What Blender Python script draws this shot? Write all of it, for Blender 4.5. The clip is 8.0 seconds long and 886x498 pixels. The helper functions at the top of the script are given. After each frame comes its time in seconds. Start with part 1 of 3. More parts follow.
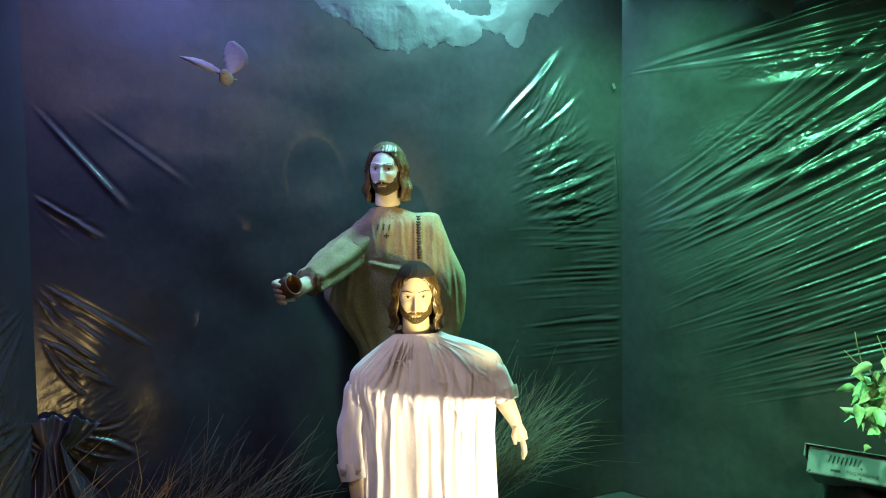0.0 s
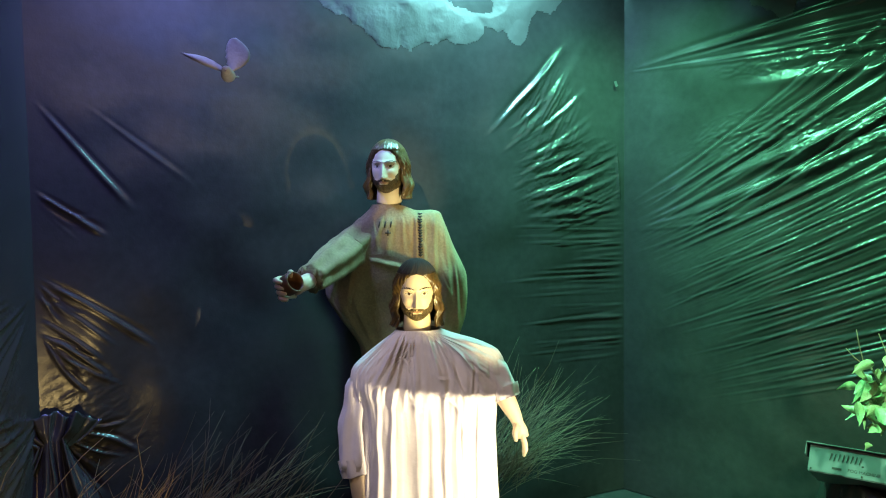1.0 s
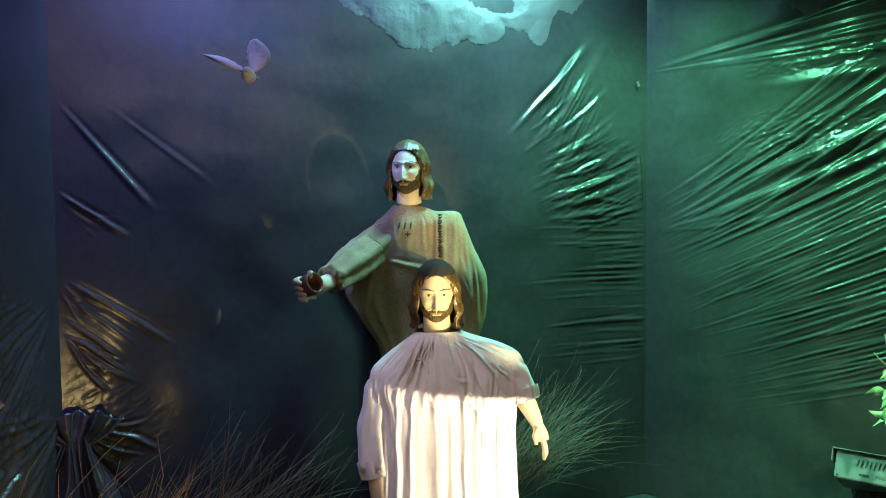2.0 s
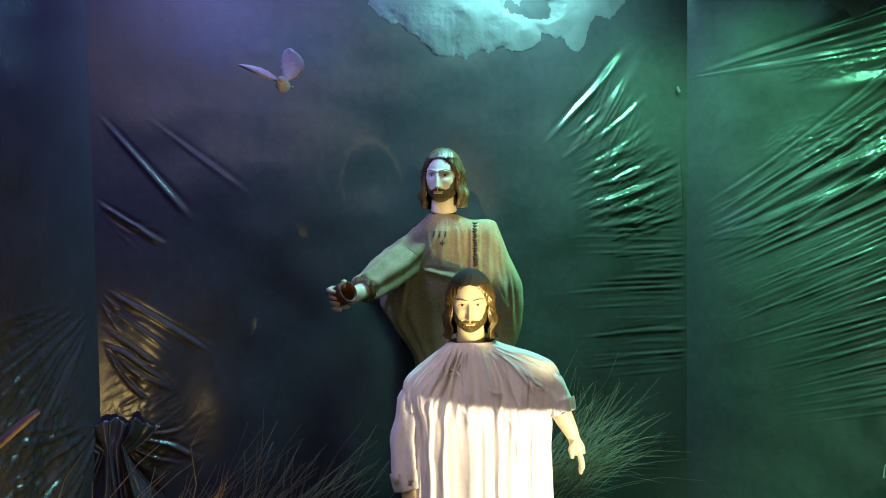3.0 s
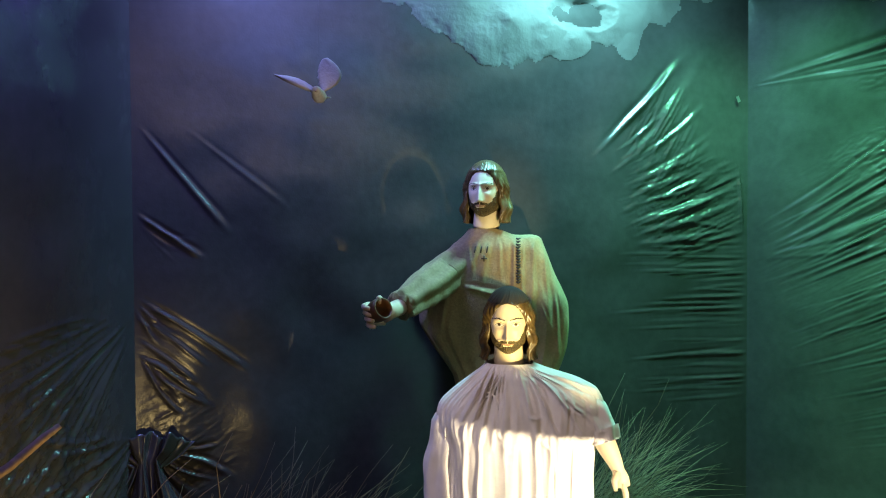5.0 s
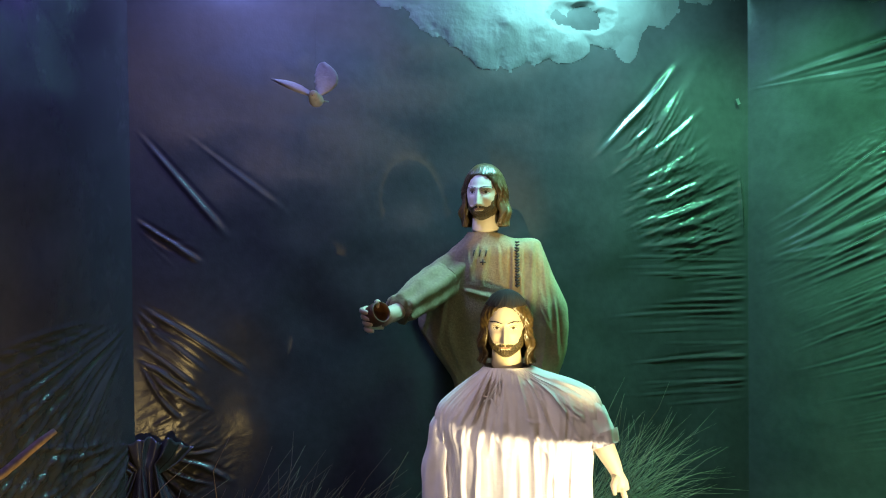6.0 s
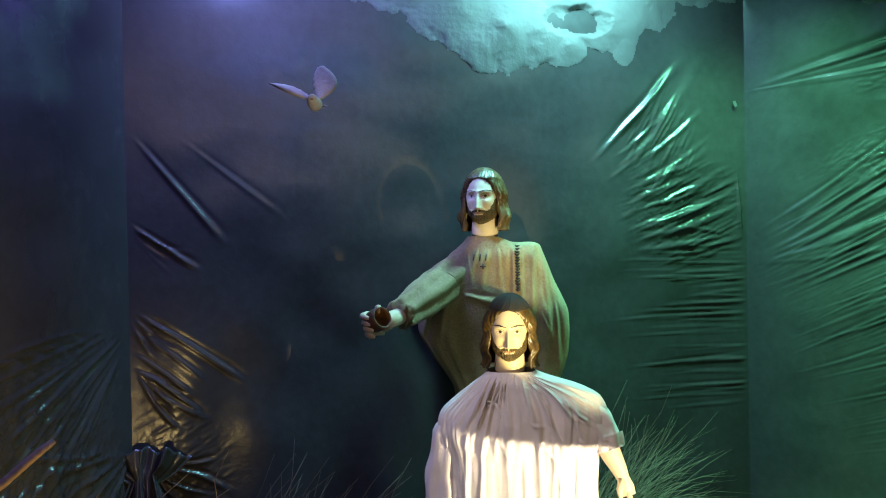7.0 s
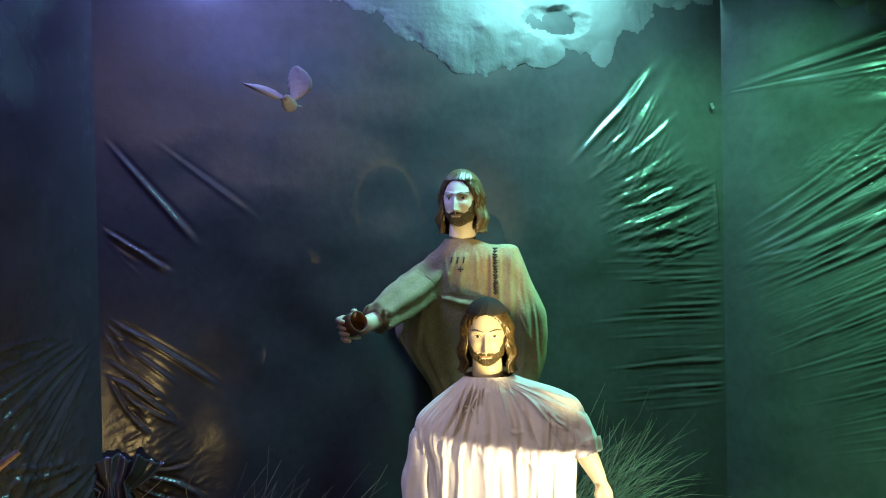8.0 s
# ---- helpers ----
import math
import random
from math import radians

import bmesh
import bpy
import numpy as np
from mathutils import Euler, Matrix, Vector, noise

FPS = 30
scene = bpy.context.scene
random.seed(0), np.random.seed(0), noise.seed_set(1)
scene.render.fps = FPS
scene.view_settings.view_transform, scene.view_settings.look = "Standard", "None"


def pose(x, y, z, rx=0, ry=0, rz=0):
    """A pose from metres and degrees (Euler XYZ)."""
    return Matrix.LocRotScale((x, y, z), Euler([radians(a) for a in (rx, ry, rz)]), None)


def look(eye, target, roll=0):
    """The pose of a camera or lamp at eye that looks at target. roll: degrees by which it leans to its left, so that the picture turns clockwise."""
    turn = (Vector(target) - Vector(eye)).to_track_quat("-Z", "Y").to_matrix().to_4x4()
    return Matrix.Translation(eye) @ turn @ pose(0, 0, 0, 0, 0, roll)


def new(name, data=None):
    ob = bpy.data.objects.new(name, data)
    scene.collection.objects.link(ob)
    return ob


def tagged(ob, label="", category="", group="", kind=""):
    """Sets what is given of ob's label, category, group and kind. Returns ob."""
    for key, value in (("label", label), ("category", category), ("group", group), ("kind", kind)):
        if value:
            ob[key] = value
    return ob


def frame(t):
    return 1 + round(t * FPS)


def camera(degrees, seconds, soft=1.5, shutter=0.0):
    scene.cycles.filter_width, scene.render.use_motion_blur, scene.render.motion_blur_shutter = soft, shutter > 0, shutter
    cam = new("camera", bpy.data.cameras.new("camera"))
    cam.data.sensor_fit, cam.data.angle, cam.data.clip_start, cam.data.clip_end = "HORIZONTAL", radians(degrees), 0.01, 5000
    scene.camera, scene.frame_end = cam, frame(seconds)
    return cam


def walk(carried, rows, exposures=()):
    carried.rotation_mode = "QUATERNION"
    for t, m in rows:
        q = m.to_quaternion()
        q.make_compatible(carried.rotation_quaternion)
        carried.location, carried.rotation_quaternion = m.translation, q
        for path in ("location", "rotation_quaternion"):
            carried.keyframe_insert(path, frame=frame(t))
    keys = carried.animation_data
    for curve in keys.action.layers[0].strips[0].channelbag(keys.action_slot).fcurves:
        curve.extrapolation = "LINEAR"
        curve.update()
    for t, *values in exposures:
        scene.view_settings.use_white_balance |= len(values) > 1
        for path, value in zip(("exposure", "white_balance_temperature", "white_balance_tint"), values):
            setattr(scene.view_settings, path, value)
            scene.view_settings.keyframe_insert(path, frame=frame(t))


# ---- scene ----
cam = camera(60.1, 8.0, soft=1.1)
PATH = [
    (0, (0.0, 0.0, 1.75), (0.605, 1.315, 1.665), -0.8),
    (0.5, (0.0, 0.001, 1.741), (0.605, 1.315, 1.656), -0.8),
    (1, (0.004, -0.004, 1.743), (0.604, 1.312, 1.656), -0.7),
    (1.5, (0.004, 0.002, 1.743), (0.591, 1.325, 1.654), -0.6),
    (3, (0.048, 0.038, 1.743), (0.544, 1.399, 1.675), -0.8),
    (3.5, (0.065, 0.061, 1.752), (0.514, 1.438, 1.691), -0.8),
    (4, (0.093, 0.095, 1.744), (0.502, 1.485, 1.696), -0.7),
    (4.5, (0.135, 0.13, 1.745), (0.529, 1.524, 1.701), -0.4),
    (6, (0.197, 0.131, 1.734), (0.577, 1.53, 1.705), -0.6),
    (6.5, (0.184, 0.124, 1.736), (0.565, 1.523, 1.711), -0.8),
    (7, (0.165, 0.164, 1.723), (0.562, 1.559, 1.707), -1.1),
    (7.5, (0.17, 0.2, 1.731), (0.585, 1.589, 1.712), -1.2),
    (8, (0.184, 0.194, 1.739), (0.618, 1.577, 1.72), -1.1),
]
walk(cam, [(t, look(eye, target, roll)) for t, eye, target, roll in PATH],
     exposures=[(0, 0.27, 7100, 13), (8, 0.27, 7100, 13)])

# ---- light: dark hall, coloured stage lamps, added fill lamps ----
world = bpy.data.worlds.new("night")
scene.world = world
world.use_nodes = True
world.node_tree.nodes["Background"].inputs[0].default_value = (0.02, 0.03, 0.06, 1)
world.node_tree.nodes["Background"].inputs[1].default_value = 0.2


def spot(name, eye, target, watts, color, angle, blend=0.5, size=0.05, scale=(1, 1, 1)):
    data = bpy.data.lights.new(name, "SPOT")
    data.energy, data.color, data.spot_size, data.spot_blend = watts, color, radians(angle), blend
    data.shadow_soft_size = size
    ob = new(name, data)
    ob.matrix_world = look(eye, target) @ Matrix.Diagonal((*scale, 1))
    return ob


spot("stage_lamp_blue", (0.3, 3.2, 3.36), (0.4, 3.68, 3.0), 420, (0.24, 0.30, 1.0), 140, 1.0, 0.2)
spot("stage_lamp_blue", (-0.15, 2.65, 3.36), (-0.75, 2.75, 2.3), 170, (0.16, 0.17, 1.0), 116, 1.0, 0.1)
spot("stage_lamp_teal", (1.78, 3.2, 3.36), (1.78, 3.68, 2.8), 680, (0.20, 0.73, 0.80), 154, 1.0, 0.2)
spot("stage_lamp_green", (1.6, 2.9, 3.28), (3.2, 2.3, 1.2), 600, (0.14, 1.0, 0.48), 66, 0.9, 0.05)
# added fill that brightens the near figure's shoulders and chest
spot("violet_fill_lamp", (-0.35, 1.5, 2.9), (1.18, 2.75, 1.1), 58, (0.92, 0.86, 1.0), 25, 0.6, 0.08)
# one floor lamp's amber light, split into beams: near head, far chest, hand with cup
spot("stage_lamp_amber", (1.36, 1.0, 0.56), (1.15, 2.62, 1.36), 400, (1.0, 0.88, 0.40), 8.6, 0.5, 0.012, scale=(0.74, 1, 1))
spot("stage_lamp_amber", (1.36, 1.0, 0.56), (1.43, 3.4, 1.70), 300, (1.0, 0.92, 0.5), 12.5, 1.0, 0.012)
spot("stage_lamp_amber", (1.30, 1.0, 0.56), (0.78, 3.10, 1.42), 40, (1.0, 0.70, 0.30), 2.5, 1.0, 0.012)
# added narrow warm beam that brightens the dove from the front
spot("stage_lamp_amber", (0.75, 0.4, 1.05), (0.5, 3.12, 2.25), 200, (1.0, 0.86, 0.66), 5.0, 1.0, 0.03)
spot("floor_flood", (1.75, 1.0, 0.72), (1.22, 2.6, 0.62), 260, (1.0, 0.87, 0.58), 40, 0.4, 0.0015, scale=(0.72, 1, 1))
spot("floor_wash", (-0.3, 1.6, 0.45), (-0.2, 3.55, 1.0), 28, (1.0, 0.76, 0.30), 36, 1.0, 0.03)
spot("floor_wash", (0.6, 2.35, 0.25), (-0.75, 2.75, 0.95), 85, (1.0, 0.70, 0.30), 80, 1.0, 0.03)
# added green fills: plant and machine, then the far wall in place of lit fog
spot("green_fill_lamp", (2.2, 0.7, 2.3), (2.75, 2.1, 0.85), 330, (0.36, 1.0, 0.56), 30, 0.7, 0.05)
spot("green_fill_lamp", (2.6, 3.0, 3.1), (2.7, 3.45, 0.9), 360, (0.14, 1.0, 0.54), 100, 1.0, 0.15)
# added dim warm fill from the ceiling, lifts the blacks as haze would
hall = bpy.data.lights.new("ceiling_fill_light", "AREA")
hall.shape, hall.size, hall.size_y, hall.energy, hall.color = "RECTANGLE", 5.0, 1.5, 50, (1.0, 0.74, 0.5)
new("ceiling_fill_light", hall).matrix_world = pose(1.2, -1.0, 3.38)

# ---- materials ----


def material(name, color, rough=0.6, metal=0.0, vary=0.25, grain=30.0, bump=0.2, fine=0.0, fine_scale=300.0, coat=0.0, second=None, sheen=0.0):
    m = bpy.data.materials.new(name)
    m.use_nodes = True
    nt = m.node_tree
    b = nt.nodes["Principled BSDF"]
    b.inputs["Roughness"].default_value, b.inputs["Metallic"].default_value = rough, metal
    b.inputs["Coat Weight"].default_value, b.inputs["Sheen Weight"].default_value = coat, sheen
    tc = nt.nodes.new("ShaderNodeTexCoord")
    n1 = nt.nodes.new("ShaderNodeTexNoise")
    n1.inputs["Scale"].default_value, n1.inputs["Detail"].default_value = grain, 5
    n2 = nt.nodes.new("ShaderNodeTexNoise")
    n2.inputs["Scale"].default_value, n2.inputs["Detail"].default_value = grain / 7, 3
    for n in (n1, n2):
        nt.links.new(tc.outputs["Object"], n.inputs["Vector"])
    mul = nt.nodes.new("ShaderNodeMath")
    mul.operation = "MULTIPLY_ADD"
    mul.inputs[1].default_value = 0.5
    nt.links.new(n1.outputs["Fac"], mul.inputs[0])
    half = nt.nodes.new("ShaderNodeMath")
    half.operation = "MULTIPLY"
    half.inputs[1].default_value = 0.5
    nt.links.new(n2.outputs["Fac"], half.inputs[0])
    nt.links.new(half.outputs[0], mul.inputs[2])
    ramp = nt.nodes.new("ShaderNodeValToRGB")
    lo = [c * (1 - vary) for c in color]
    hi = list(second) if second else [min(1, c * (1 + vary)) for c in color]
    ramp.color_ramp.elements[0].position, ramp.color_ramp.elements[1].position = 0.36, 0.64
    ramp.color_ramp.elements[0].color, ramp.color_ramp.elements[1].color = (*lo, 1), (*hi, 1)
    nt.links.new(mul.outputs[0], ramp.inputs[0])
    nt.links.new(ramp.outputs[0], b.inputs["Base Color"])
    bp = nt.nodes.new("ShaderNodeBump")
    bp.inputs["Strength"].default_value, bp.inputs["Distance"].default_value = bump, 0.01
    nt.links.new(n1.outputs["Fac"], bp.inputs["Height"])
    last = bp
    if fine:
        n3 = nt.nodes.new("ShaderNodeTexNoise")
        n3.inputs["Scale"].default_value, n3.inputs["Detail"].default_value = fine_scale, 2
        nt.links.new(tc.outputs["Object"], n3.inputs["Vector"])
        b2 = nt.nodes.new("ShaderNodeBump")
        b2.inputs["Strength"].default_value, b2.inputs["Distance"].default_value = fine, 0.003
        nt.links.new(n3.outputs["Fac"], b2.inputs["Height"])
        nt.links.new(bp.outputs[0], b2.inputs["Normal"])
        last = b2
    nt.links.new(last.outputs[0], b.inputs["Normal"])
    return m


PLASTIC = material("black_plastic", (0.029, 0.029, 0.029), 0.26, 0, 0.15, 22, 0.10, 0.12, 140)
HALL = material("black_paint", (0.02, 0.02, 0.022), 0.8, 0, 0.3, 12, 0.2)
EARTH = material("dark_floor", (0.03, 0.027, 0.024), 0.85, 0, 0.4, 18, 0.4)
SKIN = material("painted_plaster_skin", (0.66, 0.53, 0.37), 0.52, 0, 0.08, 25, 0.03)
HAIR = material("painted_hair", (0.06, 0.036, 0.013), 0.33, 0, 0.5, 60, 0.25, second=(0.13, 0.08, 0.03))
# second colour: lighter flecks that put the curls' glints into the paint
BEARD = material("painted_beard", (0.035, 0.021, 0.009), 0.6, 0, 0.6, 150, 0.5, second=(0.12, 0.08, 0.03))
EYE = material("painted_eye_white", (0.7, 0.66, 0.58), 0.25, 0, 0.05, 40, 0.0)
DARK = material("dark_paint", (0.02, 0.014, 0.01), 0.8, 0, 0.2, 40, 0.0)
LIP = material("painted_lip", (0.34, 0.19, 0.12), 0.4, 0, 0.1, 40, 0.0)
COTTON = material("white_cotton", (0.78, 0.75, 0.76), 0.85, 0, 0.06, 24, 0.3, 0.2, 500, sheen=0.2)
BURLAP = material("burlap", (0.24, 0.18, 0.095), 0.95, 0, 0.18, 90, 0.35, 0.8, 420)
BARK = material("bark", (0.13, 0.085, 0.05), 0.8, 0, 0.4, 50, 0.5)
STRAW = material("dry_straw", (0.13, 0.10, 0.055), 0.75, 0, 0.4, 40, 0.1)
LEAF = material("leaf", (0.24, 0.33, 0.17), 0.4, 0, 0.25, 30, 0.2)
WOOL = material("grey_wadding", (0.062, 0.06, 0.058), 0.95, 0, 0.12, 14, 0.6, 0.4, 90)
FEATHER = material("white_feather", (0.22, 0.205, 0.19), 0.8, 0, 0.12, 60, 0.3)
STEEL = material("grey_painted_steel", (0.11, 0.12, 0.135), 0.42, 0, 0.08, 30, 0.05)
BLACK = material("black_enamel", (0.012, 0.012, 0.012), 0.5, 0, 0.1, 30, 0.0)
WOOD = material("dark_wood", (0.12, 0.055, 0.025), 0.45, 0, 0.4, 40, 0.2)


def mesh_object(name, verts, faces, materials, slots=None, parent=None, smooth=True):
    me = bpy.data.meshes.new(name)
    me.from_pydata([tuple(v) for v in verts], [], [tuple(f) for f in faces])
    for m in materials:
        me.materials.append(m)
    if slots is not None:
        me.polygons.foreach_set("material_index", np.array(slots, dtype=np.int32))
    me.polygons.foreach_set("use_smooth", np.full(len(me.polygons), smooth))
    me.update()
    ob = new(name, me)
    if parent:
        ob.parent = parent
    return ob


def part(name, bm, mat, parent, label="", smooth=True):
    me = bpy.data.meshes.new(name)
    bmesh.ops.recalc_face_normals(bm, faces=bm.faces)
    bm.to_mesh(me)
    bm.free()
    me.materials.append(mat)
    me.polygons.foreach_set("use_smooth", np.full(len(me.polygons), smooth))
    ob = new(name, me)
    if parent:
        ob.parent = parent
    return tagged(ob, label)


def box(sx, sy, sz, at=(0, 0, 0), bevel=0.0):
    bm = bmesh.new()
    bmesh.ops.create_cube(bm, size=1, matrix=Matrix.Translation(at) @ Matrix.Diagonal((sx, sy, sz, 1)))
    if bevel:
        bmesh.ops.bevel(bm, geom=bm.edges[:], offset=bevel, segments=2, affect="EDGES")
    return bm


def tube(points, radii, sides=8, caps=True):
    """A tapered tube along points, as vertices and faces."""
    pts = [Vector(p) for p in points]
    verts, faces = [], []
    for i, p in enumerate(pts):
        d = (pts[min(i + 1, len(pts) - 1)] - pts[max(i - 1, 0)]).normalized()
        a = d.orthogonal().normalized() if i == 0 else (a - d * a.dot(d)).normalized()
        b = d.cross(a)
        for k in range(sides):
            w = 2 * math.pi * k / sides
            verts.append(p + (a * math.cos(w) + b * math.sin(w)) * radii[i])
    for i in range(len(pts) - 1):
        for k in range(sides):
            n = (k + 1) % sides
            faces.append((i * sides + k, i * sides + n, (i + 1) * sides + n, (i + 1) * sides + k))
    if caps:
        faces.append(tuple(range(sides))[::-1])
        faces.append(tuple(range((len(pts) - 1) * sides, len(pts) * sides)))
    return verts, faces


class Pile:
    """Gathers surfaces with their materials for one mesh."""

    def __init__(self):
        self.v, self.f, self.s = [], [], []

    def add(self, verts, faces, slot, m=None):
        base = len(self.v)
        self.v += [(m @ Vector(v)) if m else Vector(v) for v in verts]
        self.f += [tuple(i + base for i in f) for f in faces]
        self.s += list(slot) if isinstance(slot, (list, tuple)) else [slot] * len(faces)


def grid_faces(nu, nv, wrap=False):
    out = []
    for j in range(nv - 1):
        for i in range(nu if wrap else nu - 1):
            k = (i + 1) % nu
            out.append((j * nu + i, j * nu + k, (j + 1) * nu + k, (j + 1) * nu + i))
    return out


# ---- the hall: floor, ceiling, outer walls ----
def structure(name, bm, mat, label):
    return tagged(part(name, bm, mat, None), label, "structure", kind="structure")


structure("floor", box(10, 6.4, 0.1, (1.2, 0.95, -0.05)), EARTH, "dark trodden floor of the display hall")
structure("ceiling", box(10, 6.4, 0.1, (1.2, 0.95, 3.45)), HALL, "black painted ceiling over the display")
structure("wall_north", box(10, 0.1, 3.4, (1.2, 4.1, 1.7)), HALL, "black wall behind the plastic sheeting")
structure("wall_south", box(10, 0.1, 3.4, (1.2, -2.2, 1.7)), HALL, "black wall opposite the display")
structure("wall_west", box(0.1, 6.2, 3.4, (-3.75, 0.95, 1.7)), HALL, "black side wall of the hall")
structure("wall_east", box(0.1, 6.2, 3.4, (6.15, 0.95, 1.7)), HALL, "black side wall of the hall")


# ---- plastic sheeting with folds ----
class Sheet:
    """A hanging sheet as a height field over (u along, v up); h bulges into the booth."""

    def __init__(self, width, height, step):
        self.nu, self.nv = int(width / step) + 1, int(height / step) + 1
        self.U, self.V = np.meshgrid(np.linspace(0, width, self.nu), np.linspace(0, height, self.nv))
        self.H = np.zeros_like(self.U)
        self.B = np.zeros_like(self.U)

    def fold(self, a, b, width, high, bow=0.0, fade=0.45):
        """A crease from a to b that bows sideways; it rises and dies out along its length."""
        (ax, ay), (bx, by) = a, b
        dx, dy = bx - ax, by - ay
        ln = math.hypot(dx, dy)
        dx, dy = dx / ln, dy / ln
        s = ((self.U - ax) * dx + (self.V - ay) * dy) / ln
        d = -(self.U - ax) * dy + (self.V - ay) * dx - bow * np.clip(4 * s * (1 - s), -1, 1)
        env = np.clip(s / fade, 0, 1) * np.clip((1 - s) / fade, 0, 1)
        env = env * env * (3 - 2 * env)
        w = width * (0.5 + 0.7 * np.clip(s, 0, 1))
        self.H += high * env * (np.exp(-(d / w) ** 2) - 0.55 * np.exp(-((d - 1.7 * w) / (1.1 * w)) ** 2))

    def fan(self, pin, a0, a1, count, l0, l1, width, high, rng, bow=0.03):
        for i in range(count):
            a = radians(a0 + (a1 - a0) * (i + rng.uniform(0.2, 0.8)) / count)
            l = rng.uniform(l0, l1)
            s = rng.uniform(0.02, 0.25) * l
            p = (pin[0] + s * math.cos(a), pin[1] + s * math.sin(a))
            self.fold(p, (pin[0] + l * math.cos(a), pin[1] + l * math.sin(a)), width * rng.uniform(0.5, 1.5),
                      high * rng.uniform(0.4, 1.3), rng.uniform(-bow, bow), rng.uniform(0.3, 0.5))

    def billow(self, scale, high, seed):
        flat = np.array([noise.noise((u * scale, v * scale, seed)) for u, v in zip(self.U.ravel()[::1], self.V.ravel()[::1])])
        self.B += high * flat.reshape(self.U.shape)

    def crinkle(self, centre, radius, high, seed, slant=25, stretch=13, pitch=44):
        """Fine crumpling of the film inside an oval."""
        d = np.hypot((self.U - centre[0]) / radius[0], (self.V - centre[1]) / radius[1])
        c, q = math.cos(radians(slant)), math.sin(radians(slant))
        for j, i in zip(*np.nonzero(d < 1)):
            u, v = self.U[j, i], self.V[j, i]
            a, b = u * c + v * q, v * c - u * q
            k = 1 - d[j, i] ** 2
            self.H[j, i] += high * k * (abs(noise.noise((a * stretch, b * pitch, seed))) + 0.45 * abs(noise.noise((a * 40, b * 75, seed))))

    def build(self, name, origin, along, label):
        ux, uy = along
        w = self.U[0, -1]
        near, far = np.clip(self.U / 0.3, 0, 1), np.clip((w - self.U) / 0.3, 0, 1)
        tight = np.clip(self.U / 0.04, 0, 1) * np.clip((w - self.U) / 0.04, 0, 1)
        self.H = self.B * near * near * (3 - 2 * near) * far * far * (3 - 2 * far) + self.H * tight
        nx, ny = uy, -ux
        X = origin[0] + self.U * ux + self.H * nx
        Y = origin[1] + self.U * uy + self.H * ny
        verts = np.stack([X.ravel(), Y.ravel(), self.V.ravel() + 0.005], 1)
        ob = mesh_object(name, verts, grid_faces(self.nu, self.nv), [PLASTIC])
        tagged(ob, label, "plastic sheeting", "sheets of the booth")
        film = ob.modifiers.new("thickness", "SOLIDIFY")
        film.thickness, film.use_rim = 0.002, False
        return ob


rng = random.Random(4)
back = Sheet(3.1, 3.3, 0.0075)
back.billow(1.3, 0.035, 2.0)
back.billow(4.0, 0.010, 5.0)
# swags pulled towards the far corner
back.fold((2.2, 1.95), (2.9, 2.8), 0.03, 0.0045, -0.08)
back.fold((2.34, 1.85), (2.75, 2.15), 0.018, 0.008, -0.02)
back.fold((2.33, 1.74), (3.05, 1.93), 0.03, 0.009, -0.02)
for i in range(26):
    a = radians(5 + 42 * i / 25 + rng.uniform(-2, 2))
    r0, r1 = rng.uniform(0.72, 1.0), rng.uniform(1.15, 1.6)
    back.fold((1.65 + r0 * math.cos(a), 1.55 + r0 * math.sin(a)), (1.65 + r1 * math.cos(a), 1.55 + r1 * math.sin(a)), rng.uniform(0.008, 0.02), rng.uniform(0.003, 0.0075), rng.uniform(-0.04, 0.0), 0.4)
back.fan((3.12, 1.7), 172, 200, 6, 0.4, 0.8, 0.010, 0.004, rng)
# fine level drags into the far corner
for i in range(46):
    z = rng.uniform(0.8, 1.62)
    back.fold((rng.uniform(2.2, 2.75), z + rng.uniform(-0.03, 0.03)), (3.16, z), rng.uniform(0.005, 0.009), rng.uniform(0.0018, 0.0036), rng.uniform(-0.01, 0.01), rng.uniform(0.2, 0.45))
# creases running down from the near corner
back.fold((0.02, 2.2), (0.42, 1.7), 0.013, 0.009, 0.0, 0.3)
back.fold((0.2, 2.2), (0.7, 1.8), 0.012, 0.004)
back.fold((0.0, 1.82), (0.3, 1.6), 0.010, 0.009, 0.0, 0.25)
back.fan((0.0, 1.8), -50, -20, 5, 0.1, 0.35, 0.006, 0.006, rng)
back.fold((0.0, 1.45), (0.5, 1.08), 0.012, 0.007, 0.01, 0.25)
back.fold((0.0, 1.4), (0.33, 1.1), 0.010, 0.005, 0.0, 0.3)
back.fan((0.0, 1.43), -66, -30, 6, 0.12, 0.3, 0.007, 0.010, rng)
back.fold((0.0, 1.2), (0.3, 0.96), 0.010, 0.007, 0.015, 0.2)
back.fold((0.0, 1.27), (0.26, 1.05), 0.009, 0.006, 0.01, 0.25)
back.fan((0.02, 1.2), -60, -28, 7, 0.15, 0.42, 0.007, 0.010, rng)
back.fan((0.02, 0.8), -110, 0, 20, 0.15, 0.45, 0.008, 0.011, rng)
back.fold((3.04, 2.1), (3.07, 1.66), 0.010, 0.012)
back.fold((2.7, 1.62), (3.1, 1.72), 0.014, 0.007, 0.0, 0.4)
back.fold((2.6, 1.62), (3.1, 1.66), 0.012, 0.005, 0.0, 0.4)
back.crinkle((2.74, 1.86), (0.44, 0.30), 0.017, 1.0, 22, 5, 42)
back.crinkle((2.58, 2.2), (0.24, 0.32), 0.015, 2.0, 58, 4, 44)
back.crinkle((0.15, 0.75), (0.3, 0.35), 0.005, 4.0)
back.build("plastic_sheet", (-0.235, 3.68), (1, 0), "black glossy plastic sheet creased across the back of the booth")

